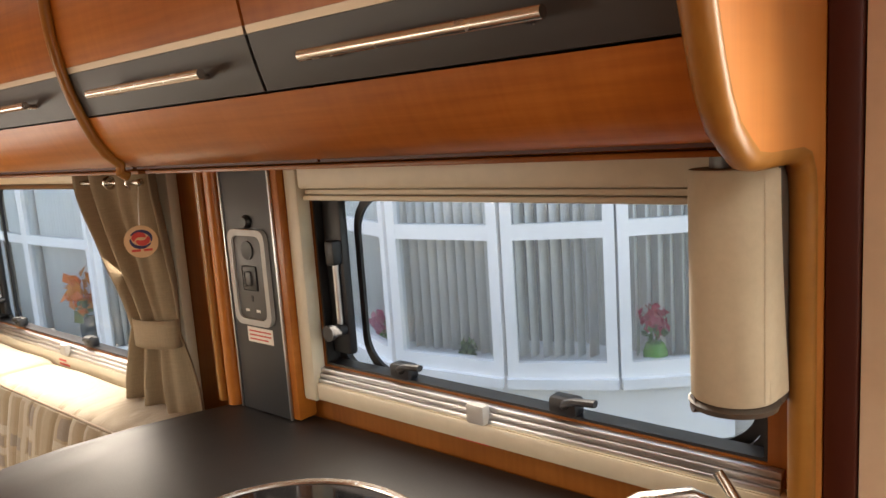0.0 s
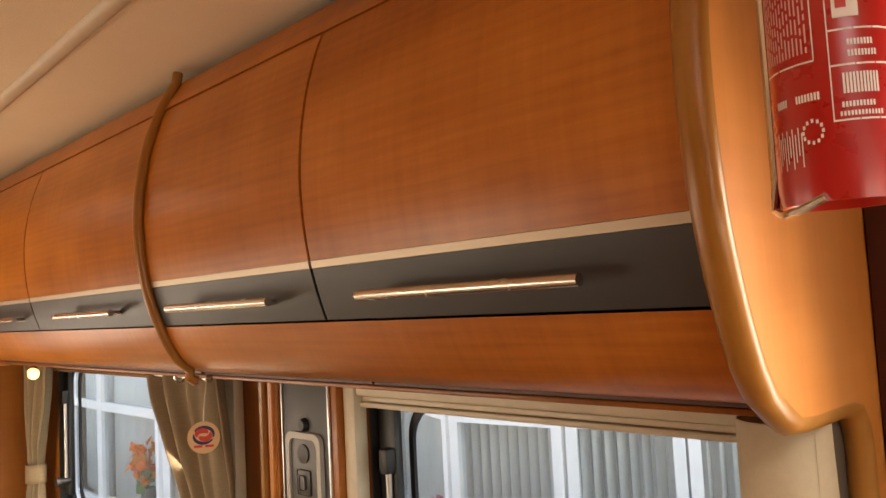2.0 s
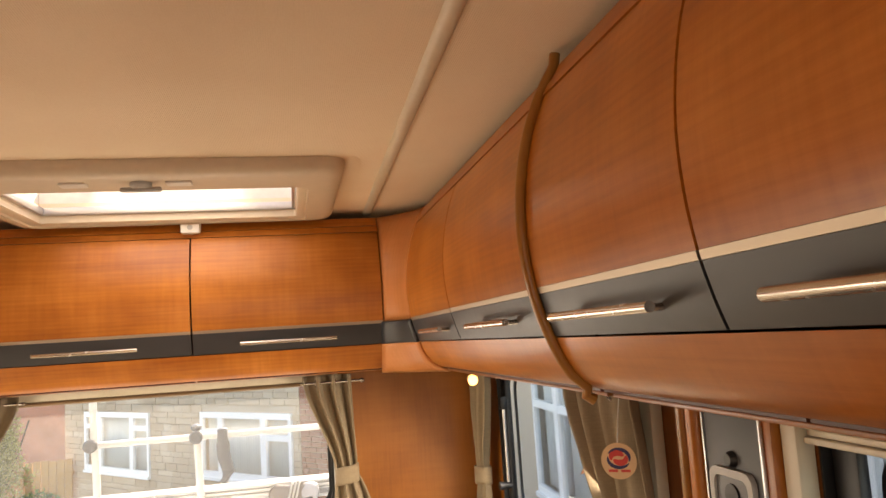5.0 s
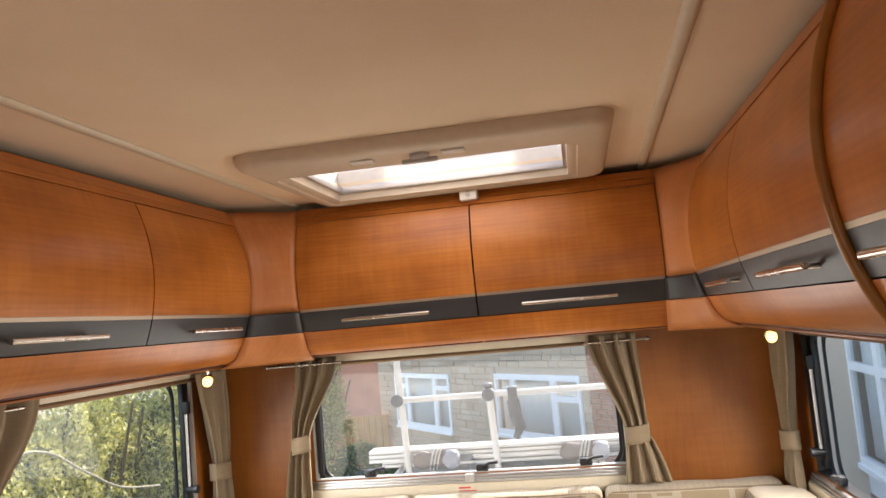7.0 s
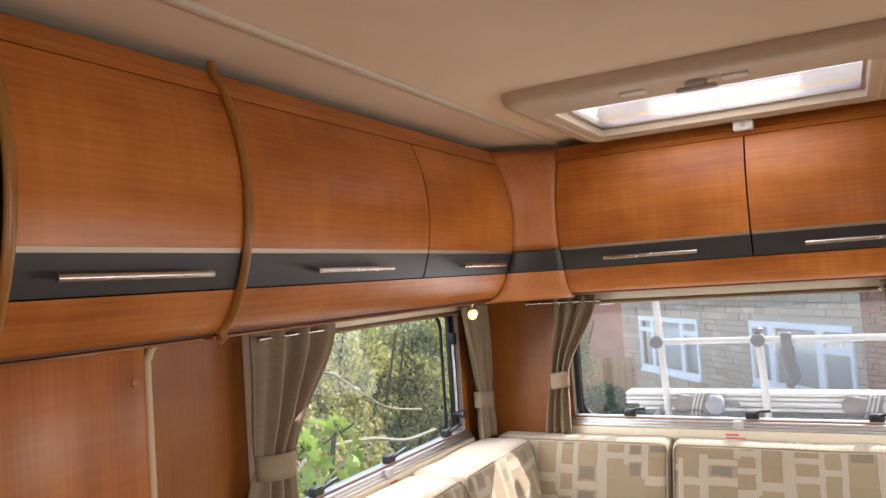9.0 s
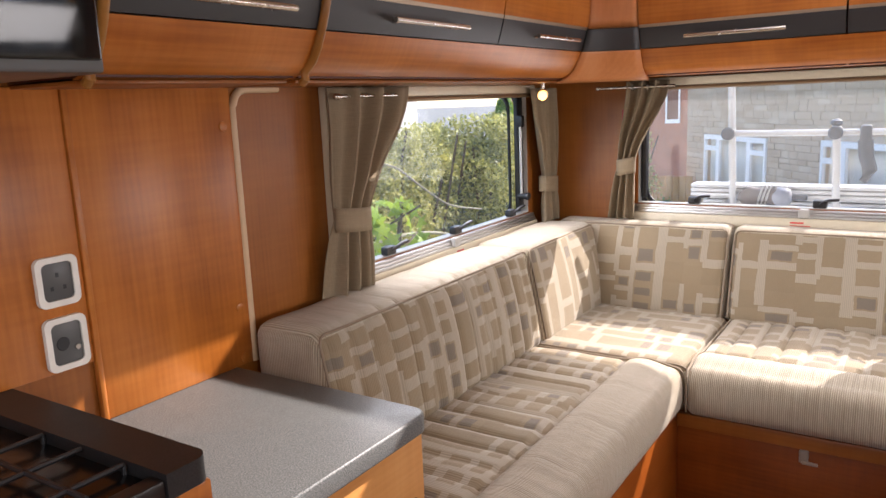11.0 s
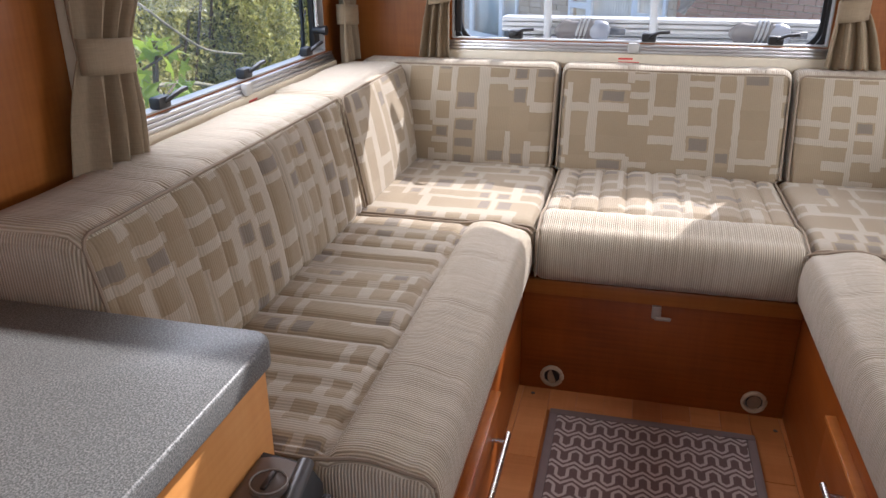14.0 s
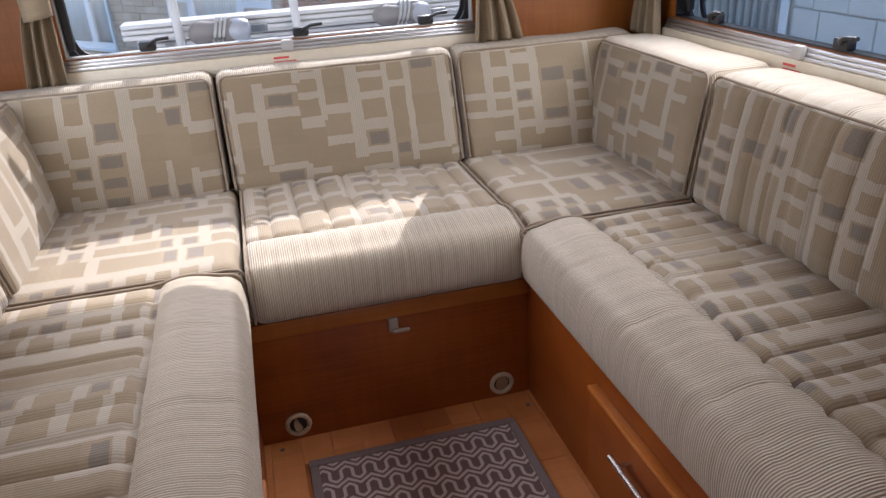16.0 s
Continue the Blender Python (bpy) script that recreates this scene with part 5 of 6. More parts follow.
part("board", P("right", 1.612, 1.8665, 0.0005, 0.045, 0.858, 1.346, bevel=0.006), wood_z, t)
part("bead", tube(bmesh.new(), [(1.62, W - 0.045, 0.859), (1.62, W - 0.045, 1.345)], 0.012, 10), rib_wood, t, "rounded ochre bead")
part("bead", tube(bmesh.new(), [(1.665, W - 0.047, 0.859), (1.665, W - 0.047, 1.345)], 0.016, 10), wood_z, t)
part("inset", P("right", 1.695, 1.846, 0.0455, 0.0485, 0.8585, 1.3455, bevel=0.001), charcoal, t, "charcoal inset panel")
for s in (1.6915, 1.8475):
    part("edge_strip", P("right", s - 0.002, s + 0.002, 0.0455, 0.051, 0.8585, 1.3455, bevel=0.0005), alu, t, "thin aluminium strip")
t = thing("socket_panel", (1.770, 1.01, 1.03), "silver-framed dark socket and switch panel on the pillar", "socket")
part("frame", ring(bmesh.new(), "right", 1.713, 1.828, 1.022, 1.208, 0.012, 0.02, 0.0487, 0.058), grey_plastic, t, "silver-grey frame")
part("plate", P("right", 1.724, 1.817, 0.0487, 0.054, 1.034, 1.196, bevel=0.003), dark_grey, t)
part("dial", lathe(bmesh.new(), place("right", 1.770, 0.054, 1.168), (0, -1, 0), [(0, 0.018), (0.003, 0.018), (0.004, 0.012)], 18), black, t)
sw = part("switch", P("right", 1.749, 1.792, 0.0542, 0.057, 1.090, 1.138, bevel=0.003), black, t)
part("rocker", P("right", 1.761, 1.779, 0.0572, 0.061, 1.100, 1.128, bevel=0.004), dark_grey, sw)
part("earth_slot", P("right", 1.767, 1.773, 0.0542, 0.0547, 1.068, 1.080, bevel=0), black, t)
for s in (1.751, 1.785):
    part("pin_slot", P("right", s - 0.006, s + 0.006, 0.0542, 0.0547, 1.048, 1.053, bevel=0), white_ink, t)
t.location.z += 0.016
t = thing("switch_knob", (1.770, 1.0, 1.238), "small black round switch on the pillar", "switch")
part("knob", lathe(bmesh.new(), place("right", 1.770, 0.0487, 1.238), (0, -1, 0), [(0, 0.013), (0.004, 0.013), (0.010, 0.009)], 16), black, t)
t = thing("notice_label", (1.770, 1.01, 0.99), "small cream printed notice label on the pillar", "label")
part("card", P("right", 1.735, 1.815, 0.0487, 0.0492, 0.985, 1.015, bevel=0), sticker, t)
for k in range(3):
    part("text_bar", P("right", 1.741, 1.809 - 0.01 * (k == 2), 0.0493, 0.0495, 1.006 - 0.008 * k, 1.009 - 0.008 * k, bevel=0), red_ink, t)
t.location.z += 0.016

# ---- left wall boards, trim and sockets ----
setting("wall_board", P("left", 1.712, 2.092, 0.0005, 0.010, 0.7055, 1.349, bevel=0.002), board_wood, "cherry wall board above the sideboard", "wall board")
setting("wall_board", P("left", 2.106, 2.70, 0.0005, 0.010, 0.8305, 1.349, bevel=0.002), board_wood, "cherry wall board beside the cooker", "wall board")
setting("trim", P("left", 2.0925, 2.1055, 0.0005, 0.016, 0.7055, 1.349, bevel=0.004), wood_z, "slim upright cover strip on the wall", "trim")
bm = tube(bmesh.new(), [(1.705, -W + 0.006, z) for z in np.linspace(0.7055, 1.30, 8)] + [(1.70 - 0.04 * (1 - math.cos(a)), -W + 0.006, 1.30 + 0.04 * math.sin(a)) for a in np.linspace(0.2, 1.57, 6)] + [(1.56, -W + 0.006, 1.34)], 0.0095, 10)
setting("trim", bm, plain("pale_edge_bead", (0.58, 0.40, 0.24), 0.4), "pale rounded edge bead on the wall board", "trim")
for z in (0.843, 0.724, 1.26):
    t = thing("screw_cap", (1.735, -W + 0.010, z), "round wood-coloured screw cap on the wall board", "screw cap", "screw caps")
    part("cap", lathe(bmesh.new(), (1.738, -W + 0.0095, z), (0, 1, 0), [(0, 0.011), (0.002, 0.0105), (0.003, 0.007)], 16), wood_z, t)


def wall_socket(s, z, w, h, tall, label):
    t = thing("wall_socket", place("left", s, 0.01, z), label, "socket", "wall sockets")
    part("frame", ring(bmesh.new(), "left", s - w, s + w, z - h, z + h, 0.011, 0.014, 0.0102, 0.020), white_plastic, t, "white moulded frame")
    part("plate", P("left", s - w + 0.0105, s + w - 0.0105, 0.0102, 0.017, z - h + 0.0105, z + h - 0.0105, bevel=0.003), dark_grey, t)
    if tall:
        for a, b in ((0.0, 0.012), (-0.012, -0.012), (0.012, -0.012)):
            part("slot", P("left", s + a - 0.003, s + a + 0.003, 0.0172, 0.0176, z + b - 0.004, z + b + 0.004, bevel=0), black, t)
    else:
        part("hole", lathe(bmesh.new(), place("left", s + 0.008, 0.0171, z), (0, 1, 0), [(0, 0.013), (0.001, 0.012)], 18), black, t)
        part("pin", lathe(bmesh.new(), place("left", s - 0.018, 0.0171, z - 0.012), (0, 1, 0), [(0, 0.006), (0.004, 0.005)], 12), chrome, t)
    return t


wall_socket(2.160, 1.002, 0.040, 0.046, True, "white-framed dark three-pin socket on the wall")
wall_socket(2.158, 0.885, 0.040, 0.050, False, "white-framed dark aerial and power socket on the wall")
t = thing("microwave", (2.45, -0.87, 1.353), "black microwave built in beside the lockers", "microwave")
part("case", B(2.2165, 2.74, -W + 0.002, -0.735, 1.353, 1.878, bevel=0.006), dark_grey, t)
part("glass_door", B(2.226, 2.60, -0.7345, -0.724, 1.37, 1.86, bevel=0.004), gloss_black, t)

# ---- door side of the end panel ----
setting("door_frame", B(2.767, 2.80, 1.03, W - 0.001, 0, TOP - 0.002, bevel=0.004), plain("dark_cherry_stile", (0.05, 0.007, 0.003), 0.45), "dark cherry door stile", "door frame")
# The door's glazed half is out of view, added for the fill lamp.
t = thing("door_1", (3.1, 1.04, 0), "cream entrance door, closed, with an unseen glazed half added for fill light", "door", kind="structure")
bm = bmesh.new()
for a in ((2.802, DW[0], 0.0, 1.86), (DW[1], 3.50, 0.0, 1.86), (DW[0], DW[1], 0.0, DW[2]), (DW[0], DW[1], DW[3], 1.86)):
    box(bm, a[0], a[1], 1.035, W - 0.001, a[2], a[3])
part("leaf", bm, plain("cream_door_skin", (0.60, 0.45, 0.31), 0.45), t)
pane = part("pane", B(DW[0] + 0.002, DW[1] - 0.002, W + 0.012, W + 0.018, DW[2] + 0.002, DW[3] - 0.002), acrylic, t, "clear acrylic pane in the added door opening")
pane.visible_shadow = False
part("door_handle", B(3.40, 3.46, 1.015, 1.0345, 0.95, 1.07, bevel=0.006), dark_grey, t)

# ---- kitchen roll holder, sink and tap ----
t = thing("kitchen_roll_holder", (2.70, 0.94, 1.09), "grey kitchen roll holder with a cream paper roll", "roll holder")
holder_grey = plain("holder_grey", (0.075, 0.062, 0.050), 0.45)
part("back_plate", B(2.727, 2.741, 0.962, 1.045, 1.072, 1.335, bevel=0.004), holder_grey, t)
part("arm", tube(bmesh.new(), [(2.735, 0.97, 1.083), (2.70, 0.94, 1.08), (2.668, 0.915, 1.082)], 0.010, 10), holder_grey, t)
part("foot", lathe(bmesh.new(), (2.702, 0.942, 1.078), (0, 0, 1), [(0, 0.044), (0.006, 0.046), (0.010, 0.040)], 24), holder_grey, t)
part("cap", lathe(bmesh.new(), (2.702, 0.942, 1.327), (0, 0, 1), [(0, 0.022), (0.018, 0.022)], 18), dark_grey, t)
part("paper_roll", lathe(bmesh.new(), (2.702, 0.942, 1.0885), (0, 0, 1), [(0, 0.018), (0.0, 0.0415), (0.002, 0.043), (0.236, 0.043), (0.238, 0.0415), (0.238, 0.018)], 40), paper, t, "cream paper towel roll")
bm = bmesh.new()
grid(bm, lambda u, v: Vector((2.702 + 0.0435 * math.cos(-0.5 + 0.6 * u) + 0.002 * u, 0.942 + 0.0435 * math.sin(-0.5 + 0.6 * u) + 0.030 * u * (1 - v) ** 1.5 * (1 if u > 0.4 else 0.5), 1.09 + 0.235 * v)), 10, 8)
part("loose_sheet", bm, paper, t)
t = thing("sink", (2.21, 0.75, 0.85), "round stainless sink set in the dark worktop", "sink")
bm = tube(bmesh.new(), [(2.205 + 0.20 * math.cos(a), 0.70 + 0.20 * math.sin(a), 0.859) for a in np.linspace(0, 2 * math.pi, 49)[:-1]], 0.0075, 8, closed=True)
part("rim", bm, chrome, t)
part("lid", lathe(bmesh.new(), (2.205, 0.70, 0.8575), (0, 0, 1), [(0, 0.194), (0.004, 0.194), (0.005, 0.186)], 48), gloss_black, t, "smoked glass sink lid")
t = thing("mixer_tap", (2.675, 0.985, 0.85), "curved chrome mixer tap on the worktop", "tap")
part("base", lathe(bmesh.new(), (2.675, 0.985, 0.8575), (0, 0, 1), [(0, 0.024), (0.012, 0.022), (0.016, 0.016), (0.06, 0.015)], 18), chrome, t)
part("spout", tube(bmesh.new(), [(2.675, 0.985, 0.90), (2.67, 0.975, 0.935), (2.65, 0.95, 0.955), (2.61, 0.91, 0.955), (2.57, 0.87, 0.93)], 0.012, 12), chrome, t)
part("lever", tube(bmesh.new(), [(2.677, 0.987, 0.91), (2.685, 0.998, 0.94), (2.66, 1.005, 0.965)], 0.007, 10), chrome, t)

# ---- fire extinguisher ----
EX, EY = 2.846, 0.714
t = thing("fire_extinguisher", (EX, EY, 1.497), "red fire extinguisher in a wire bracket on the panel", "fire extinguisher")
part("body", lathe(bmesh.new(), (EX, EY, 1.497), (0, 0, 1), [(0.010, 0.030), (0.0, 0.035), (0.0, 0.0375), (0.012, 0.039), (0.25, 0.039), (0.275, 0.033), (0.29, 0.018), (0.30, 0.016)], 40), red_paint, t)
part("valve", lathe(bmesh.new(), (EX, EY, 1.797), (0, 0, 1), [(0, 0.014), (0.02, 0.014), (0.022, 0.02), (0.05, 0.018)], 16), black, t)
bm = bmesh.new()
tube(bm, [(EX - 0.042, EY - 0.004, z) for z in (1.86, 1.70, 1.52)] + [(EX - 0.041, EY - 0.008, 1.497), (EX - 0.03, EY - 0.025, 1.492), (EX - 0.012, EY - 0.043, 1.493), (EX + 0.004, EY - 0.046, 1.499)], 0.003, 8)
tube(bm, [(2.766, EY + 0.01, 1.84), (EX - 0.0405, EY + 0.01, 1.84)], 0.004, 8)
box(bm, 2.766, EX - 0.037, EY - 0.012, EY + 0.012, 1.70, 1.73, 0.003)
part("bracket", bm, chrome, t, "bent steel wire bracket")


def print_bar(bm, a0, a1, z0, z1, r=0.0393):
    """A patch of print wrapped round the body; angles in degrees, 0 faces the aisle."""
    ang = [radians(-90 + a0 + (a1 - a0) * k / 4) for k in range(5)]
    lo = [bm.verts.new((EX + r * math.cos(a), EY + r * math.sin(a), z0)) for a in ang]
    hi = [bm.verts.new((EX + r * math.cos(a), EY + r * math.sin(a), z1)) for a in ang]
    for k in range(4):
        bm.faces.new((lo[k], lo[k + 1], hi[k + 1], hi[k]))


rng = random.Random(4)
bm = bmesh.new()
for k in range(14):
    a = -58 + k * 4.1
    z = 1.592
    while z < 1.735:
        h = rng.uniform(0.004, 0.013)
        print_bar(bm, a, a + 1.7, z, min(1.738, z + h))
        z += h + 0.0025
part("instruction_print", bm, plain("soft_white_print", (0.72, 0.42, 0.40), 0.5), t, "white columns of instruction print")
bm = bmesh.new()
for a0, a1, z0, z1 in ((-60, 2, 1.5855, 1.5867), (-60, 2, 1.740, 1.7412), (1.2, 2.4, 1.5867, 1.74), (14, 15.2, 1.545, 1.76), (15, 75, 1.545, 1.5462), (15, 75, 1.5795, 1.5807), (15, 75, 1.602, 1.6032), (15, 75, 1.66, 1.6612)):
    print_bar(bm, a0, a1, z0, z1)
part("print_frame", bm, white_ink, t)
bm = bmesh.new()
for z0, z1, x0, x1 in ((1.562, 1.575, 24, 54), (1.5535, 1.557, 22, 50), (1.548, 1.551, 20, 56), (1.592, 1.596, 30, 52), (1.585, 1.589, 30, 56), (1.561, 1.566, -42, -30), (1.561, 1.566, -18, 4)):
    a = x0
    while a < x1:
        print_bar(bm, a, a + 1.9, z0, z1)
        a += 2.9
part("name_print", bm, white_ink, t)
for z0, z1 in ((1.610, 1.652), (1.668, 1.722)):
    bm = bmesh.new()
    print_bar(bm, 20, 42, z0, z1)
    part("pictogram_panel", bm, white_ink, t, "white pictogram square")
    bm = bmesh.new()
    print_bar(bm, 23, 32, z0 + 0.006, z0 + 0.014, 0.0396)
    print_bar(bm, 27, 30, z0 + 0.016, z0 + 0.030, 0.0396)
    print_bar(bm, 33, 39, z0 + 0.020, z0 + 0.034, 0.0396)
    part("pictogram", bm, red_ink, t)
bm = bmesh.new()
for k in range(12):
    a = 2 * math.pi * k / 12
    print_bar(bm, -4 + 9 * math.cos(a) - 1.2, -4 + 9 * math.cos(a) + 1.2, 1.540 + 0.007 * math.sin(a), 1.5425 + 0.007 * math.sin(a))
for k in range(10):
    a = -46 + 3.4 * k
    print_bar(bm, a, a + 1.2, 1.52 + 0.004 * (k % 3), 1.546 - 0.004 * (k % 2))
part("stamp", bm, white_ink, t, "white stamped date and seal")
t.location.z += 0.011

# ---- outdoors ----
GZ = -0.62
bm = bmesh.new()
s = 400
cols = [[bm.verts.new((x, y, z)) for y in (-s, s)] for x, z in ((s, GZ), (-4, GZ), (-8, -1.05), (-13, -1.65), (-40, -2.0), (-s, -2.0))]
for p, q in zip(cols, cols[1:]):
    bm.faces.new((p[0], p[1], q[1], q[0]))
setting("ground", bm, drive_mat, "pale concrete driveway and ground around the caravan", "ground")
setting("outer_underside", B(-0.03, FRONT, -W, W, -0.14, -0.052), dark_grey, "dark underside of the caravan floor", "floor")


def stone_courses(parent, origin, along, normal, length, z0, z1, holes, course, lengths, mt, joint=0.012, name="stone", seed=1, cap=300):
    """Courses of separate stones with recessed joints, skipping openings (u0, u1, z0, z1)."""
    rng = random.Random(seed)
    meshes = {}
    o, a, n = Vector(origin), Vector(along).normalized(), Vector(normal).normalized()
    z, row, made = z0, 0, 0
    rest, faces = [], []
    while z < z1 - 0.02:
        h = course[row % len(course)]
        u = -rng.uniform(0, lengths[0])
        while u < length:
            L = rng.choice(lengths)
            u0, u1 = max(0.0, u), min(length, u + L)
            u += L
            cuts = [(u0, u1)]
            for hu0, hu1, hz0, hz1 in holes:
                if z + h > hz0 and z < hz1:
                    nxt = []
                    for p, q in cuts:
                        if q <= hu0 or p >= hu1:
                            nxt.append((p, q))
                        else:
                            if p < hu0:
                                nxt.append((p, hu0))
                            if q > hu1:
                                nxt.append((hu1, q))
                    cuts = nxt
            for p, q in cuts:
                if q - p < 0.03:
                    continue
                if made >= cap:
                    o2 = o + a * p + Vector((0, 0, z))
                    i, w, hh = len(rest), q - p - joint, h - joint
                    rest += [tuple(o2 + a * su + n * st + Vector((0, 0, sz))) for sz in (0, hh) for su, st in ((0, 0), (w, 0), (w, 0.03), (0, 0.03))]
                    faces += [(i + f0, i + f1, i + f2, i + f3) for f0, f1, f2, f3 in ((0, 1, 5, 4), (1, 2, 6, 5), (2, 3, 7, 6), (3, 0, 4, 7), (4, 5, 6, 7), (0, 3, 2, 1))]
                    continue
                w = round(q - p, 2)
                key = (w, h)
                if key not in meshes:
                    b2 = bmesh.new()
                    box(b2, 0, w - joint, 0, 0.03, 0, h - joint, 0.004, 1)
                    me = bpy.data.meshes.new(name)
                    b2.to_mesh(me)
                    b2.free()
                    me.materials.append(mt)
                    meshes[key] = me
                ob = new(name, meshes[key])
                ob.parent = parent
                ob.matrix_parent_inverse = Matrix.Translation(-parent.location)
                m = Matrix((( a.x, n.x, 0, 0), (a.y, n.y, 0, 0), (0, 0, 1, 0), (0, 0, 0, 1)))
                ob.matrix_basis = Matrix.Translation(o + a * p + n * rng.uniform(-0.006, 0.006) + Vector((0, 0, z))) @ m
                made += 1
        z += h
        row += 1
    if rest:
        ob = leaf_object("far_" + name + "s", rest, faces, mt, parent)
        ob["kind"] = "stuff"


def upvc_window(parent, p, q, z0, z1, cols, top_lights, normal, blinds=True, name="window", sash=0.055):
    """A white framed house window between two plan points, with mullions, glass and blinds."""
    p, q = Vector((*p, 0)), Vector((*q, 0))
    a = (q - p).normalized()
    n = Vector((*normal, 0)).normalized()
    L = (q - p).length

    def slab(bm, u0, u1, za, zb, t0, t1):
        c = [p + a * u + n * t for u, t in ((u0, t0), (u1, t0), (u1, t1), (u0, t1))]
        lo = [bm.verts.new((v.x, v.y, za)) for v in c]
        hi = [bm.verts.new((v.x, v.y, zb)) for v in c]
        for i in range(4):
            bm.faces.new((lo[i], lo[(i + 1) % 4], hi[(i + 1) % 4], hi[i]))
        bm.faces.new(lo)
        bm.faces.new(hi[::-1])
        return bm

    win = part(name, slab(bmesh.new(), 0, L, z0 - 0.05, z0, -0.04, 0.09), upvc, parent, "white plastic framed house window")
    bm = bmesh.new()
    slab(bm, 0, L, z0, z0 + sash, 0, 0.06)
    slab(bm, 0, L, z1 - sash, z1, 0, 0.06)
    edges = [0] + list(np.cumsum(cols) / sum(cols) * L)
    for u in edges:
        slab(bm, max(0, u - sash / 1.4), min(L, u + sash / 1.4), z0 + sash, z1 - sash, 0, 0.06)
    for (u0, u1), tl in zip(zip(edges, edges[1:]), top_lights):
        if tl:
            slab(bm, u0 + sash / 1.4, u1 - sash / 1.4, tl - sash * 0.5, tl + sash * 0.5, 0.002, 0.058)
    part("frame", bm, upvc, win)
    pane = part("pane", slab(bmesh.new(), 0.01, L - 0.01, z0 + 0.01, z1 - 0.01, 0.025, 0.031), house_glass, win)
    pane.visible_shadow = False
    # Sheet close behind the glass, painted dull in place of an unlit room.
    part("unlit_room_sheet", slab(bmesh.new(), 0, L, z0 - 0.02, z1, -0.60, -0.58), unlit_room_mat, win)
    if blinds:
        bm = bmesh.new()
        u = 0.05
        k = 0
        while u < L - 0.09:
            tw = 1.0 + 0.10 * math.sin(k * 1.7)
            c0, c1 = p + a * u + n * (-0.07), p + a * (u + 0.075 * math.cos(tw)) + n * (-0.07 - 0.075 * math.sin(tw))
            vs = [bm.verts.new((v.x, v.y, z)) for v, z in ((c0, z0 + 0.06), (c1, z0 + 0.06), (c1, z1), (c0, z1))]
            bm.faces.new(vs)
            u += 0.058
            k += 1
        ob = part("blind_slats", bm, blind_cloth, win, "pale vertical blind slats")
        ob.modifiers.new("thickness", "SOLIDIFY").thickness = 0.002
    return win


# neighbouring house with two bay windows
house = thing("neighbour_house", (-1, 4.2, GZ), "pale stone house with white bay windows beside the drive", "house")
HYW = 3.75
part("wall", B(-6.9, 6.0, HYW, HYW + 0.25, GZ, 5.6), mortar, house, "stone-faced wall backing")
part("roof", B(-7.0, 6.1, HYW - 0.25, HYW + 3.0, 5.6, 5.75), roof_tile, house)
bay = [(-1.10, 3.73), (-0.75, 3.38), (0.18, 3.02), (0.83, 3.11), (1.30, 3.36), (1.73, 3.73)]
ZT = 0.88
for i, (p, q) in enumerate(zip(bay, bay[1:])):
    d = Vector((q[0] - p[0], q[1] - p[1], 0)).normalized()
    upvc_window(house, p, q, 0.16, 1.62, (1,), (ZT,), (d.y, -d.x), sash=0.075)
bm = bmesh.new()
lo = [bm.verts.new((x, y - 0.06, 0.10)) for x, y in bay]
hi = [bm.verts.new((x, y - 0.06, 0.16)) for x, y in bay]
ends = [bm.verts.new((bay[-1][0], HYW, 0.16)), bm.verts.new((bay[0][0], HYW, 0.16))]
for i in range(len(bay) - 1):
    bm.faces.new((lo[i], lo[i + 1], hi[i + 1], hi[i]))
bm.faces.new(hi + ends)
part("bay_sill", bm, upvc, house, "white bay window sill")
bm = bmesh.new()
lo = [bm.verts.new((x, y - 0.01, GZ)) for x, y in bay]
hi = [bm.verts.new((x, y - 0.01, 0.105)) for x, y in bay]
for i in range(len(bay) - 1):
    bm.faces.new((lo[i], lo[i + 1], hi[i + 1], hi[i]))
part("bay_base", bm, upvc, house, "white panelled bay base")
bay2 = [(-6.4, 3.73), (-5.45, 3.04), (-4.58, 3.0), (-3.32, 3.02), (-2.6, 3.73)]
for i, (p, q) in enumerate(zip(bay2, bay2[1:])):
    d = Vector((q[0] - p[0], q[1] - p[1], 0)).normalized()
    upvc_window(house, p, q, -0.33, 1.6, (1,), (0.64,), (d.y, -d.x), sash=0.08)
bm = bmesh.new()
lo = [bm.verts.new((x, y - 0.01, GZ)) for x, y in bay2]
hi = [bm.verts.new((x, y - 0.01, -0.36)) for x, y in bay2]
for i in range(len(bay2) - 1):
    bm.faces.new((lo[i], lo[i + 1], hi[i + 1], hi[i]))
part("bay_base", bm, upvc, house, "white panelled bay base")


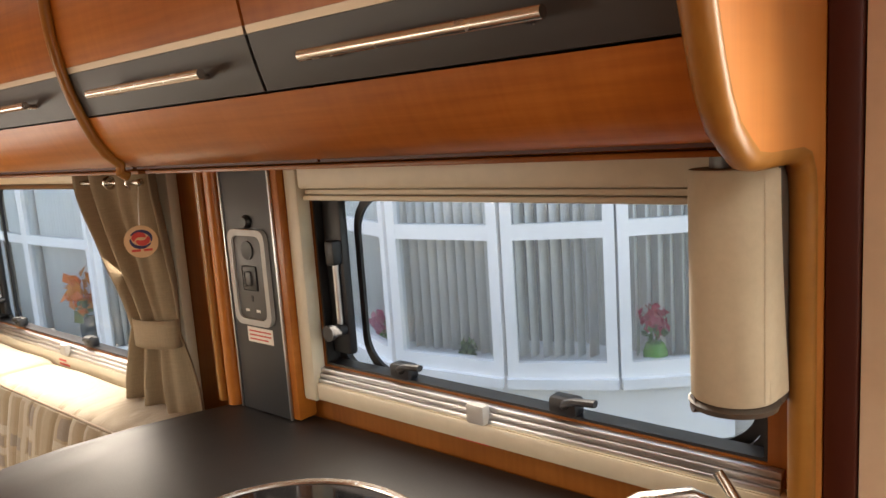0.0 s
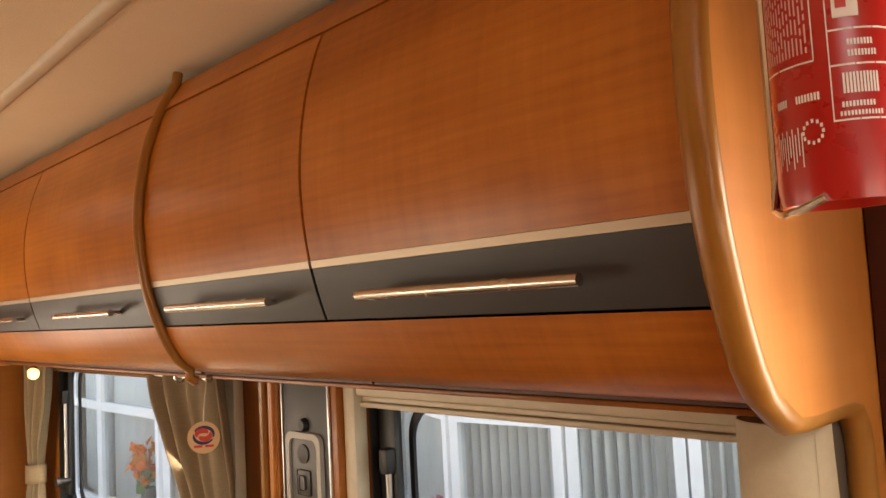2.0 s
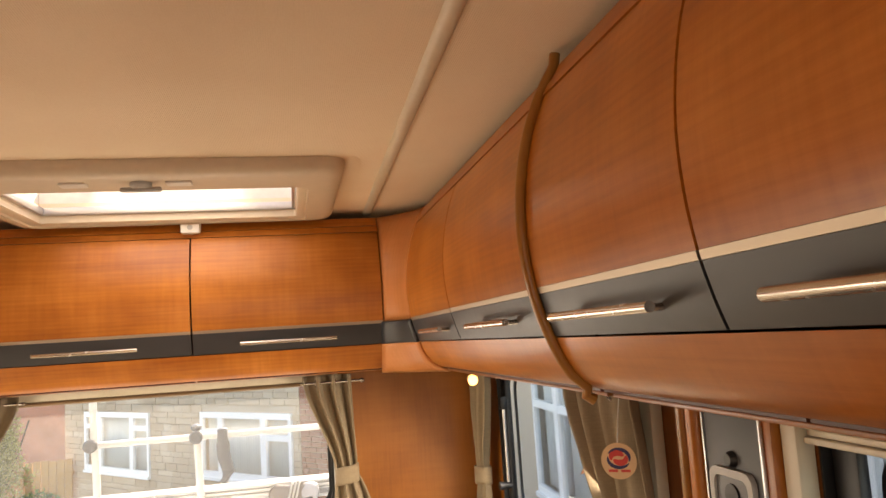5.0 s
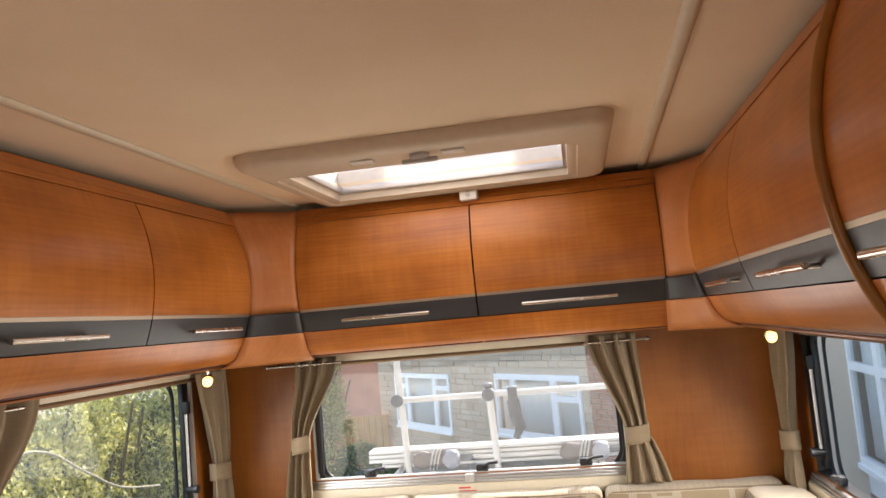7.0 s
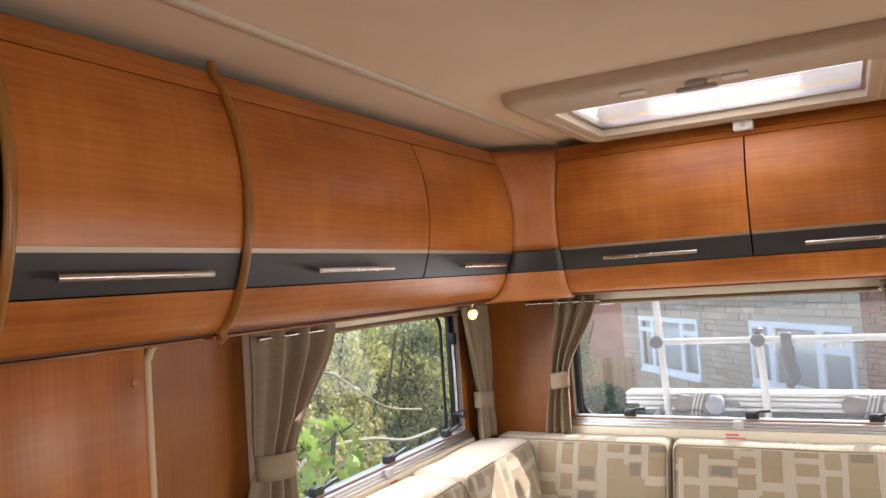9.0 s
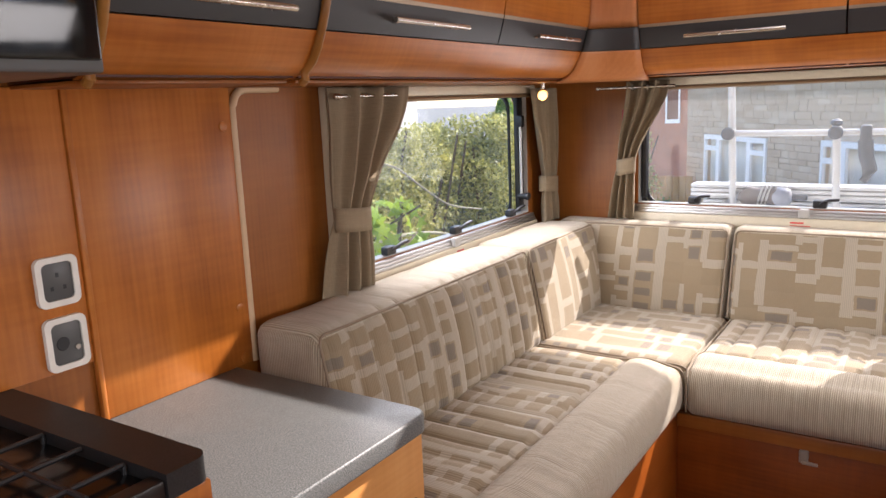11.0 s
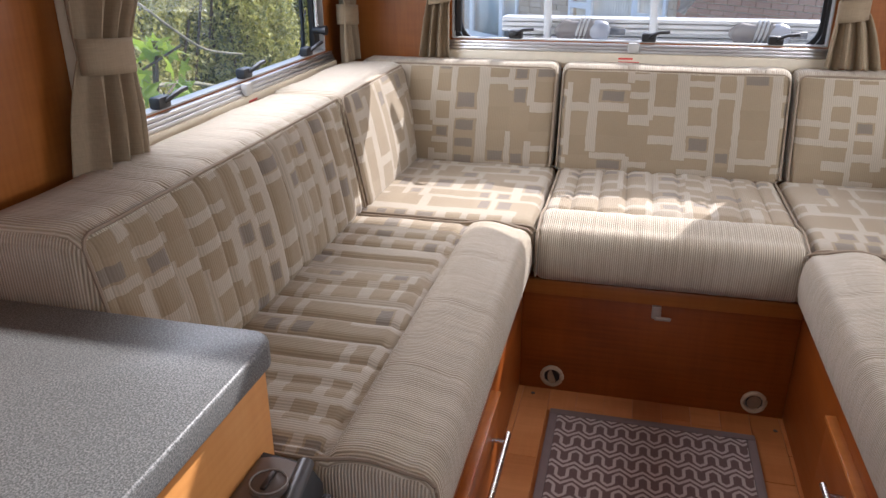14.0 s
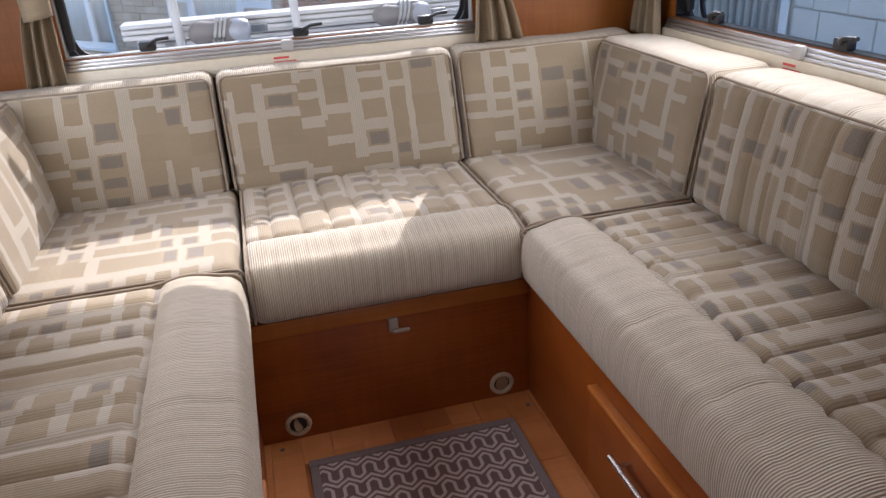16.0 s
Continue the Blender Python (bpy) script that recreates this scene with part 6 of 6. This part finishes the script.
def flowers(x, y, z, petals, pot, label, r=0.075, k=1.0):
    t = thing("potted_flowers", (x, y, z), label, "flowers", "window-sill flowers")
    part("pot", lathe(bmesh.new(), (x, y, z), (0, 0, 1), [(h * k, w * min(k, 1.4)) for h, w in ((0, 0.04), (0.02, 0.055), (0.09, 0.06), (0.13, 0.045), (0.135, 0.04))], 18), pot, t)
    rr = random.Random(int(x * 100) + 7)
    for name, count, mt, zc in (("leaves", 16, bush_mat, z + 0.17 * k), ("petals", 70, petals, z + 0.25 * k)):
        bm = bmesh.new()
        for _ in range(count):
            v = Vector((rr.gauss(0, 1), rr.gauss(0, 1), rr.gauss(0, 0.8))).normalized() * r * rr.uniform(0.4, 1)
            c = Vector((x, y, zc)) + v
            m = Euler((rr.uniform(0, 6), rr.uniform(0, 6), rr.uniform(0, 6))).to_matrix()
            w = r * 0.33
            vs = [bm.verts.new(c + m @ Vector(q)) for q in ((-w, 0, 0), (0, -w * 0.7, w * 0.2), (w, 0, 0), (0, w * 0.7, w * 0.2))]
            bm.faces.new(vs)
        part(name, bm, mt, t)
    return t


green_pot = plain("green_glaze", (0.10, 0.32, 0.03), 0.25)
dark_pot = plain("dark_pot", (0.03, 0.04, 0.04), 0.4)
flowers(1.42, 3.515, 0.16, leafy("pink_petals", (0.62, 0.03, 0.07), (0.75, 0.10, 0.16)), green_pot, "pink flowers in a green pot on the sill")
flowers(-0.15, 3.215, 0.16, leafy("rose_petals", (0.65, 0.10, 0.22), (0.78, 0.25, 0.34)), green_pot, "rose-pink flowers in a green pot on the sill", 0.085, 0.55)
flowers(0.57, 3.115, 0.16, bush_mat, dark_pot, "small dark leafy plant on the sill", 0.055, 0.4)
flowers(-3.70, 3.05, -0.30, leafy("orange_petals", (0.80, 0.16, 0.02), (0.85, 0.36, 0.05)), dark_pot, "orange flowers on the far bay sill", 0.19, 2.0)

# stone house behind, set at an angle, with its brick end
FO, FA = Vector((-13.8, -4.1, 0)), Vector((3.0, 2.55, 0)).normalized()
FN = Vector((FA.y, -FA.x, 0))
rear = thing("stone_house", (FO.x, FO.y, GZ), "buff stone house with white windows and brick end", "house")


def along(u, t=0.0):
    v = FO + FA * u + FN * t
    return (v.x, v.y)


def slab_between(u0, u1, t0, t1, z0, z1):
    bm = bmesh.new()
    c = [along(u0, t0), along(u1, t0), along(u1, t1), along(u0, t1)]
    lo, hi = [bm.verts.new((*v, z0)) for v in c], [bm.verts.new((*v, z1)) for v in c]
    for i in range(4):
        bm.faces.new((lo[i], lo[(i + 1) % 4], hi[(i + 1) % 4], hi[i]))
    bm.faces.new(lo)
    bm.faces.new(hi[::-1])
    return bm


SPL = 7.0
W1, W2 = (0.66, 2.98, -0.68, 0.42), (4.55, 6.82, -0.56, 0.46)
for u0, u1 in ((-0.2, W1[0]), (W1[1], W2[0]), (W2[1], SPL + 4)):
    part("wall", slab_between(u0, u1, -0.3, 0, -1.75, 3.0), buff_mortar, rear)
for q in (W1, W2):
    part("wall_below_window", slab_between(q[0], q[1], -0.3, 0, -1.75, q[2]), buff_mortar, rear)
    part("wall_above_window", slab_between(q[0], q[1], -0.3, 0, q[3], 3.0), buff_mortar, rear)
part("roof", slab_between(-0.3, SPL + 4.3, -2.0, 0.35, 3.0, 3.12), roof_tile, rear)
upvc_window(rear, along(W1[0]), along(W1[1]), W1[2], W1[3], (1, 2, 1), (0.15, 0, 0.15), (FN.x, FN.y), sash=0.09)
upvc_window(rear, along(W2[0]), along(W2[1]), W2[2], W2[3], (1, 2, 1.2), (0.15, 0, 0.10), (FN.x, FN.y), sash=0.09)
far = thing("brick_house", (-17.5, -6.5, GZ), "red brick house far behind the fence", "house")
part("wall", B(-19, -18.6, -11, -3.6, -2.0, 2.6), plain("far_brick", (0.44, 0.21, 0.135), 0.9, scale=20, vary=0.25), far)
part("roof", B(-19.4, -18.3, -11.2, -3.4, 2.6, 2.75), roof_tile, far)
upvc_window(far, (-18.58, -6.1), (-18.58, -5.7), 0.5, 1.7, (1,), (0,), (1, 0), blinds=False)
t = thing("fence", (-13.5, -6, -1.66), "orange-brown larch board fence", "fence")
for k in range(36):
    y = -9.2 + 0.145 * k
    part("board", B(-13.50, -13.47, y, y + 0.135, -1.68, -0.50 + 0.01 * (k % 3), bevel=0.004), fence_mat, t)
part("rail", B(-13.56, -13.50, -9.2, -3.98, -0.8, -0.72), fence_mat, t)


def leaf_cloud(bm, count, f, size, rng, lean=0.6):
    """Many small single leaves at the points f(rng), size in metres."""
    vs, fs = [], []
    for k in range(count):
        c, nrm_ = f(rng)
        m = Euler((rng.uniform(-lean, lean) * 2, rng.uniform(-lean, lean) * 2, rng.uniform(0, 6.28))).to_matrix()
        w = size * rng.uniform(0.6, 1.3)
        i = len(vs)
        vs += [c + m @ Vector(q) for q in ((-w, 0, 0), (-w * 0.1, -w * 0.45, w * 0.15), (w, 0, 0), (-w * 0.1, w * 0.45, w * 0.15))]
        fs.append((i, i + 1, i + 2, i + 3))
    return vs, fs


def leaf_object(name, vs, fs, mt, parent, label=""):
    me = bpy.data.meshes.new(name)
    me.from_pydata([tuple(v) for v in vs], [], fs)
    me.materials.append(mt)
    ob = new(name, me)
    ob.parent = parent
    ob.matrix_parent_inverse = Matrix.Translation(-parent.location)
    if label:
        ob["label"] = label
    return ob


rng = random.Random(11)
hedge = thing("hedge", (-3, -3.9, GZ), "tall loose yellow-green privet hedge along the drive", "hedge")


def hedge_point(r):
    x = r.uniform(-9.0, 3.6)
    top = 1.06 + 0.16 * noise.noise(Vector((x * 0.9, 0, 0))) + 0.12 * noise.noise(Vector((x * 3.1, 5, 0)))
    z = GZ + (top - GZ) * math.sqrt(r.uniform(0.0, 1))
    bulge = 0.35 * noise.noise(Vector((x * 1.1, z * 1.3, 2))) + 0.18 * noise.noise(Vector((x * 3.5, z * 3.5, 9)))
    y = -3.35 + bulge - r.uniform(0, 0.3) - 0.25 * max(0, (z - GZ) / (top - GZ)) ** 3
    return Vector((x, y, z + r.uniform(-0.03, 0.07))), None


vs, fs = leaf_cloud(None, 85000, hedge_point, 0.028, rng)
ob = leaf_object("leaves", vs, fs, hedge_mat, hedge)
ob["kind"] = "stuff"
bm = bmesh.new()
for k in range(60):
    x = -8.8 + 0.205 * k
    top = Vector((x + rng.uniform(-0.25, 0.25), -3.6 + rng.uniform(-0.2, 0.25), rng.uniform(0.4, 1.12)))
    tube(bm, [(x, -3.75, GZ), Vector((x, -3.75, GZ)).lerp(top, 0.5) + Vector((rng.uniform(-0.1, 0.1), 0, 0)), top], 0.012, 5)
part("stems", bm, bark, hedge)
# Solid filler block; its dark colour stands in for shade between the leaves.
part("core", soft_block(bmesh.new(), -9, 3.6, -4.25, -3.72, GZ, 0.86, 0.1, (60, 4, 10), lambda p: p + Vector((0, 0.12 * noise.noise(p * 1.3), 0.12 * noise.noise(p * 1.7 + Vector((3, 0, 0)))))), plain("hedge_inner_shade", (0.10, 0.11, 0.03), 0.95, scale=25, vary=0.5, bump=0.6), hedge, "solid dark filler for the shaded inside of the hedge")

bush = thing("garden_bush", (-9.2, -3.35, -1.19), "small dark green garden bush by the fence", "bush")


def bush_point(r):
    v = Vector((r.gauss(0, 1), r.gauss(0, 1), abs(r.gauss(0, 1)))).normalized()
    return Vector((-9.2, -3.35, -1.19)) + Vector((v.x * 0.62, v.y * 0.62, v.z * 0.76)) * (1 + 0.18 * noise.noise(v * 3)) * r.uniform(0.75, 1.03), None


vs, fs = leaf_cloud(None, 3500, bush_point, 0.04, rng)
leaf_object("leaves", vs, fs, bush_mat, bush)
part("stem", tube(bmesh.new(), [(-9.2, -3.35, -1.2), (-9.2, -3.35, -0.9)], 0.04, 8), bark, bush)

con = thing("conifer", (-11.8, -7.6, -1.5), "slim bright green conifer behind the hedge", "tree")


def con_point(r):
    h = r.uniform(0, 1)
    rad = 0.62 * (1 - h) ** 0.75 * (1 + 0.2 * noise.noise(Vector((h * 9, 1, 0))))
    a = r.uniform(0, 6.28)
    return Vector((-11.8 + rad * math.cos(a), -7.6 + rad * math.sin(a), -0.6 + 2.1 * h)), None


vs, fs = leaf_cloud(None, 5000, con_point, 0.05, rng)
leaf_object("crown", vs, fs, conifer_mat, con)
part("trunk", tube(bmesh.new(), [(-11.8, -7.6, -1.6), (-11.8, -7.6, 1.2)], 0.06, 8), bark, con)
row = thing("terrace_house", (-14, -13, GZ), "distant pale terrace house above the hedge", "house")
part("wall", B(-22, -8.5, -17.4, -17, GZ, 3.2), plain("far_render", (0.55, 0.50, 0.47), 0.9, scale=6), row)
part("roof", B(-22.3, -8.2, -18.5, -16.7, 3.2, 3.35), roof_tile, row)
for k in range(5):
    upvc_window(row, (-21 + 2.6 * k, -16.98), (-19.7 + 2.6 * k, -16.98), 1.2, 2.3, (1, 1), (0, 0), (0, 1), blinds=False)

maple = thing("maple_sapling", (0.2, -1.85, GZ), "young maple with bright lime leaves outside the window", "tree")
bm = bmesh.new()
tube(bm, [(0.2, -1.85, GZ), (0.25, -1.8, 0.1), (0.18, -1.75, 0.6), (0.12, -1.76, 0.85)], 0.012, 6)
for k in range(7):
    z = 0.25 + 0.085 * k
    tube(bm, [(0.2, -1.77, z), (0.2 + rng.uniform(-0.3, 0.2), -1.75 + rng.uniform(-0.1, 0.12), z + 0.08)], 0.005, 5)
part("trunk", bm, bark, maple)
vs, fs = [], []
for k in range(130):
    c = Vector((0.22 + rng.gauss(0, 0.15), -1.78 + rng.gauss(0, 0.09), rng.uniform(0.25, 0.86)))
    m = Euler((rng.uniform(-0.9, 0.9), rng.uniform(-0.9, 0.9), rng.uniform(0, 6.28))).to_matrix() @ Euler((0.6, 0, 0)).to_matrix()
    w = rng.uniform(0.035, 0.06)
    i = len(vs)
    star = []
    for q in range(10):
        a = q * math.pi / 5
        r = w * (1.0 if q % 2 == 0 else 0.45)
        star.append(c + m @ Vector((r * math.cos(a), r * math.sin(a), -0.25 * r)))
    vs += star
    fs.append(tuple(range(i, i + 10)))
leaf_object("leaves", vs, fs, maple_mat, maple, "lobed lime-green leaves")

def arching(pts, r):
    """A smooth round bar through the given points."""
    p = [Vector(q) for q in pts]
    line = []
    for i in range(len(p) - 1):
        a, b, c, d = p[max(0, i - 1)], p[i], p[i + 1], p[min(len(p) - 1, i + 2)]
        for k in range(6):
            t = k / 6
            line.append(0.5 * (2 * b + (c - a) * t + (2 * a - 5 * b + 4 * c - d) * t * t + (3 * b - a - 3 * c + d) * t ** 3))
    return tube(bmesh.new(), line + [p[-1]], r, 7)


# Stand-in bars for pale curved bands taken for reflections in the side pane.
pale_arcs = thing("pale_arcs", (-1.8, -2.9, GZ), "pale arching bars standing in for curved reflections in the side window", "branch")
pale = plain("pale_arc_tone", (0.25, 0.23, 0.15), 0.8)
part("stem", arching([(-0.5, -2.7, GZ), (-0.55, -2.7, 0.5), (-0.8, -2.7, 0.88), (-1.11, -2.72, 0.89), (-1.48, -2.74, 0.705), (-1.86, -2.76, 0.53), (-2.4, -2.8, 0.42)], 0.008), pale, pale_arcs)
part("stem", arching([(-0.5, -2.7, 0.2), (-0.8, -2.7, 0.40), (-1.09, -2.72, 0.42), (-1.6, -2.74, 0.36), (-2.07, -2.76, 0.25), (-2.6, -2.8, 0.22)], 0.013), pale, pale_arcs)

# ---- cycle rack on the end wall ----
t = thing("cycle_rack", (-0.3, -0.1, 0.80), "white tubular cycle rack folded against the end window", "cycle rack")
RX = -0.34
tube_white = plain("white_powder_coat", (0.62, 0.61, 0.60), 0.3)
rack_grey = plain("blue_grey_plastic", (0.085, 0.09, 0.105), 0.45)
for y0, y1 in ((-0.40, -0.42), (-0.02, -0.035)):
    part("upright", tube(bmesh.new(), [(RX, y0, 0.785), (RX, y1, 1.32 if y1 < -0.2 else 1.145)], 0.0145, 12), tube_white, t)
part("crossbar", tube(bmesh.new(), [(RX, -0.43, 1.118), (RX, 0.50, 1.118)], 0.0125, 12), tube_white, t)
for y in (-0.425, -0.035):
    part("clamp", lathe(bmesh.new(), (RX - 0.02, y, 1.118), (1, 0, 0), [(0, 0.022), (0.006, 0.026), (0.045, 0.026), (0.05, 0.02)], 16), rack_grey, t, "blue-grey plastic clamp")
kb = part("knob", lathe(bmesh.new(), (RX, -0.035, 1.14), (0, 0, 1), [(0, 0.012), (0.012, 0.022), (0.022, 0.02), (0.03, 0.006)], 14), rack_grey, t)
bm = bmesh.new()
box(bm, RX - 0.02, RX + 0.02, 0.045, 0.085, 1.07, 1.145, 0.01)
tube(bm, [(RX + 0.01, 0.065, 1.09), (RX + 0.012, 0.07, 1.03), (RX + 0.012, 0.085, 0.98), (RX + 0.012, 0.065, 0.935)], 0.026, 10, 0.6)
part("strap", bm, rack_grey, t, "hanging ribbed strap")
for i, (z, y0, y1) in enumerate(((0.888, -0.58, 0.62), (0.848, -0.55, 0.66))):
    bm = bmesh.new()
    for k in range(3):
        box(bm, RX - 0.12 - 0.09 * i, RX - 0.02 - 0.09 * i, y0, y1, z - 0.03 + 0.018 * k, z - 0.016 + 0.018 * k, 0.004)
    part("wheel_rail", bm, tube_white, t, "white ribbed wheel channel")
saddle_brown = plain("dusty_brown_rubber", (0.17, 0.145, 0.135), 0.7)
bell_grey = plain("pale_grey_plastic", (0.33, 0.34, 0.38), 0.4)
for y in (-0.27, 0.34):
    X = RX + 0.020
    sh = part("wheel_holder", lathe(bmesh.new(), (X, y + 0.045, 0.868), (0, 1, 0), [(-0.02, 0.030), (0, 0.040), (0.02, 0.040), (0.042, 0.030), (0.05, 0.012)], 18), bell_grey, t, "pale grey wheel holder with rubber saddle and straps")
    bm = bmesh.new()
    grid(bm, lambda u, v: Vector((X + (0.022 + 0.012 * abs(2 * v - 1) ** 2) * math.sin(u * 2 * math.pi), y - 0.085 + 0.125 * v + 0.018 * math.cos(u * 4 * math.pi) * (1 - v), 0.868 + (0.040 - 0.008 * math.sin(v * math.pi)) * math.cos(u * 2 * math.pi))), 20, 8)
    ob = part("saddle", bm, saddle_brown, sh, "brown-grey rubber saddle")
    ob.modifiers.new("thickness", "SOLIDIFY").thickness = 0.006
    for dy in (0.0, 0.014, 0.028):
        part("strap_loop", tube(bmesh.new(), [(X + 0.036 * math.sin(a), y - 0.02 + dy + 0.012 * math.cos(a), 0.870 + 0.044 * math.cos(a)) for a in np.linspace(0, 2 * math.pi, 21)[:-1]], 0.0045, 6, closed=True), grey_plastic, sh)
    part("tongue", B(X - 0.006, X + 0.006, y + 0.085, y + 0.15, 0.856, 0.880, bevel=0.004), rack_grey, sh, "dark grey strap tongue")
    part("tongue_tip", B(X - 0.02, X + 0.004, y - 0.005, y + 0.075, 0.906, 0.912, bevel=0.002), grey_plastic, sh)
for y in (-0.45, 0.40):
    part("wall_bracket", tube(bmesh.new(), [(-0.06, y, 0.80), (RX - 0.1, y, 0.82)], 0.012, 8), tube_white, t)

# ---- small pieces of the setting, last ----
floor = bpy.data.objects["floor"]
rng = random.Random(21)
plank_mesh = {}
y = -0.53
col = 0
while y < 0.53:
    x = 0.62 - rng.uniform(0, 0.3)
    while x < 3.4:
        L = rng.choice((0.28, 0.36, 0.44))
        key = (L, rng.random() < 0.55)
        if key not in plank_mesh:
            b2 = bmesh.new()
            box(b2, 0, L - 0.0012, 0, 0.0748, -0.005, 0, 0.0008, 1)
            me = bpy.data.meshes.new("plank")
            b2.to_mesh(me)
            b2.free()
            me.materials.append(oak_strip if key[1] else oak_dark)
            plank_mesh[key] = me
        ob = new("plank", plank_mesh[key])
        ob.parent = floor
        ob.matrix_basis = Matrix.Translation((x, y, -0.0005))
        x += L
    y += 0.0756
    col += 1
for x, y in ((0.757, -0.275), (0.786, 0.361)):
    t = thing("floor_screw", (x, y, 0), "small dark screw head in the floor", "screw", "floor screws")
    part("head", lathe(bmesh.new(), (x, y, -0.0006), (0, 0, 1), [(0, 0.006), (0.0012, 0.0055), (0.0016, 0.003)], 12), dark_grey, t)

stone_courses(house, (-2.55, HYW, 0), (1, 0, 0), (0, -1, 0), 1.42, GZ, 1.75, [], (0.21, 0.15, 0.26, 0.18), (0.34, 0.52, 0.68), pale_stone, 0.012, "stone", 3, 180)
stone_courses(rear, (*along(-0.2), 0), FA, FN, SPL + 0.2, -1.4, 1.4, [(W1[0] + 0.2, W1[1] + 0.2, W1[2], W1[3]), (W2[0] + 0.2, W2[1] + 0.2, W2[2], W2[3])], (0.11, 0.09, 0.13), (0.24, 0.34, 0.46), stone_mat, 0.010, "stone", 5, 290)
stone_courses(rear, (*along(SPL), 0), FA, FN, 3.0, -0.9, 1.3, [], (0.075,), (0.225,), brick_mat, 0.010, "brick", 6, 120)
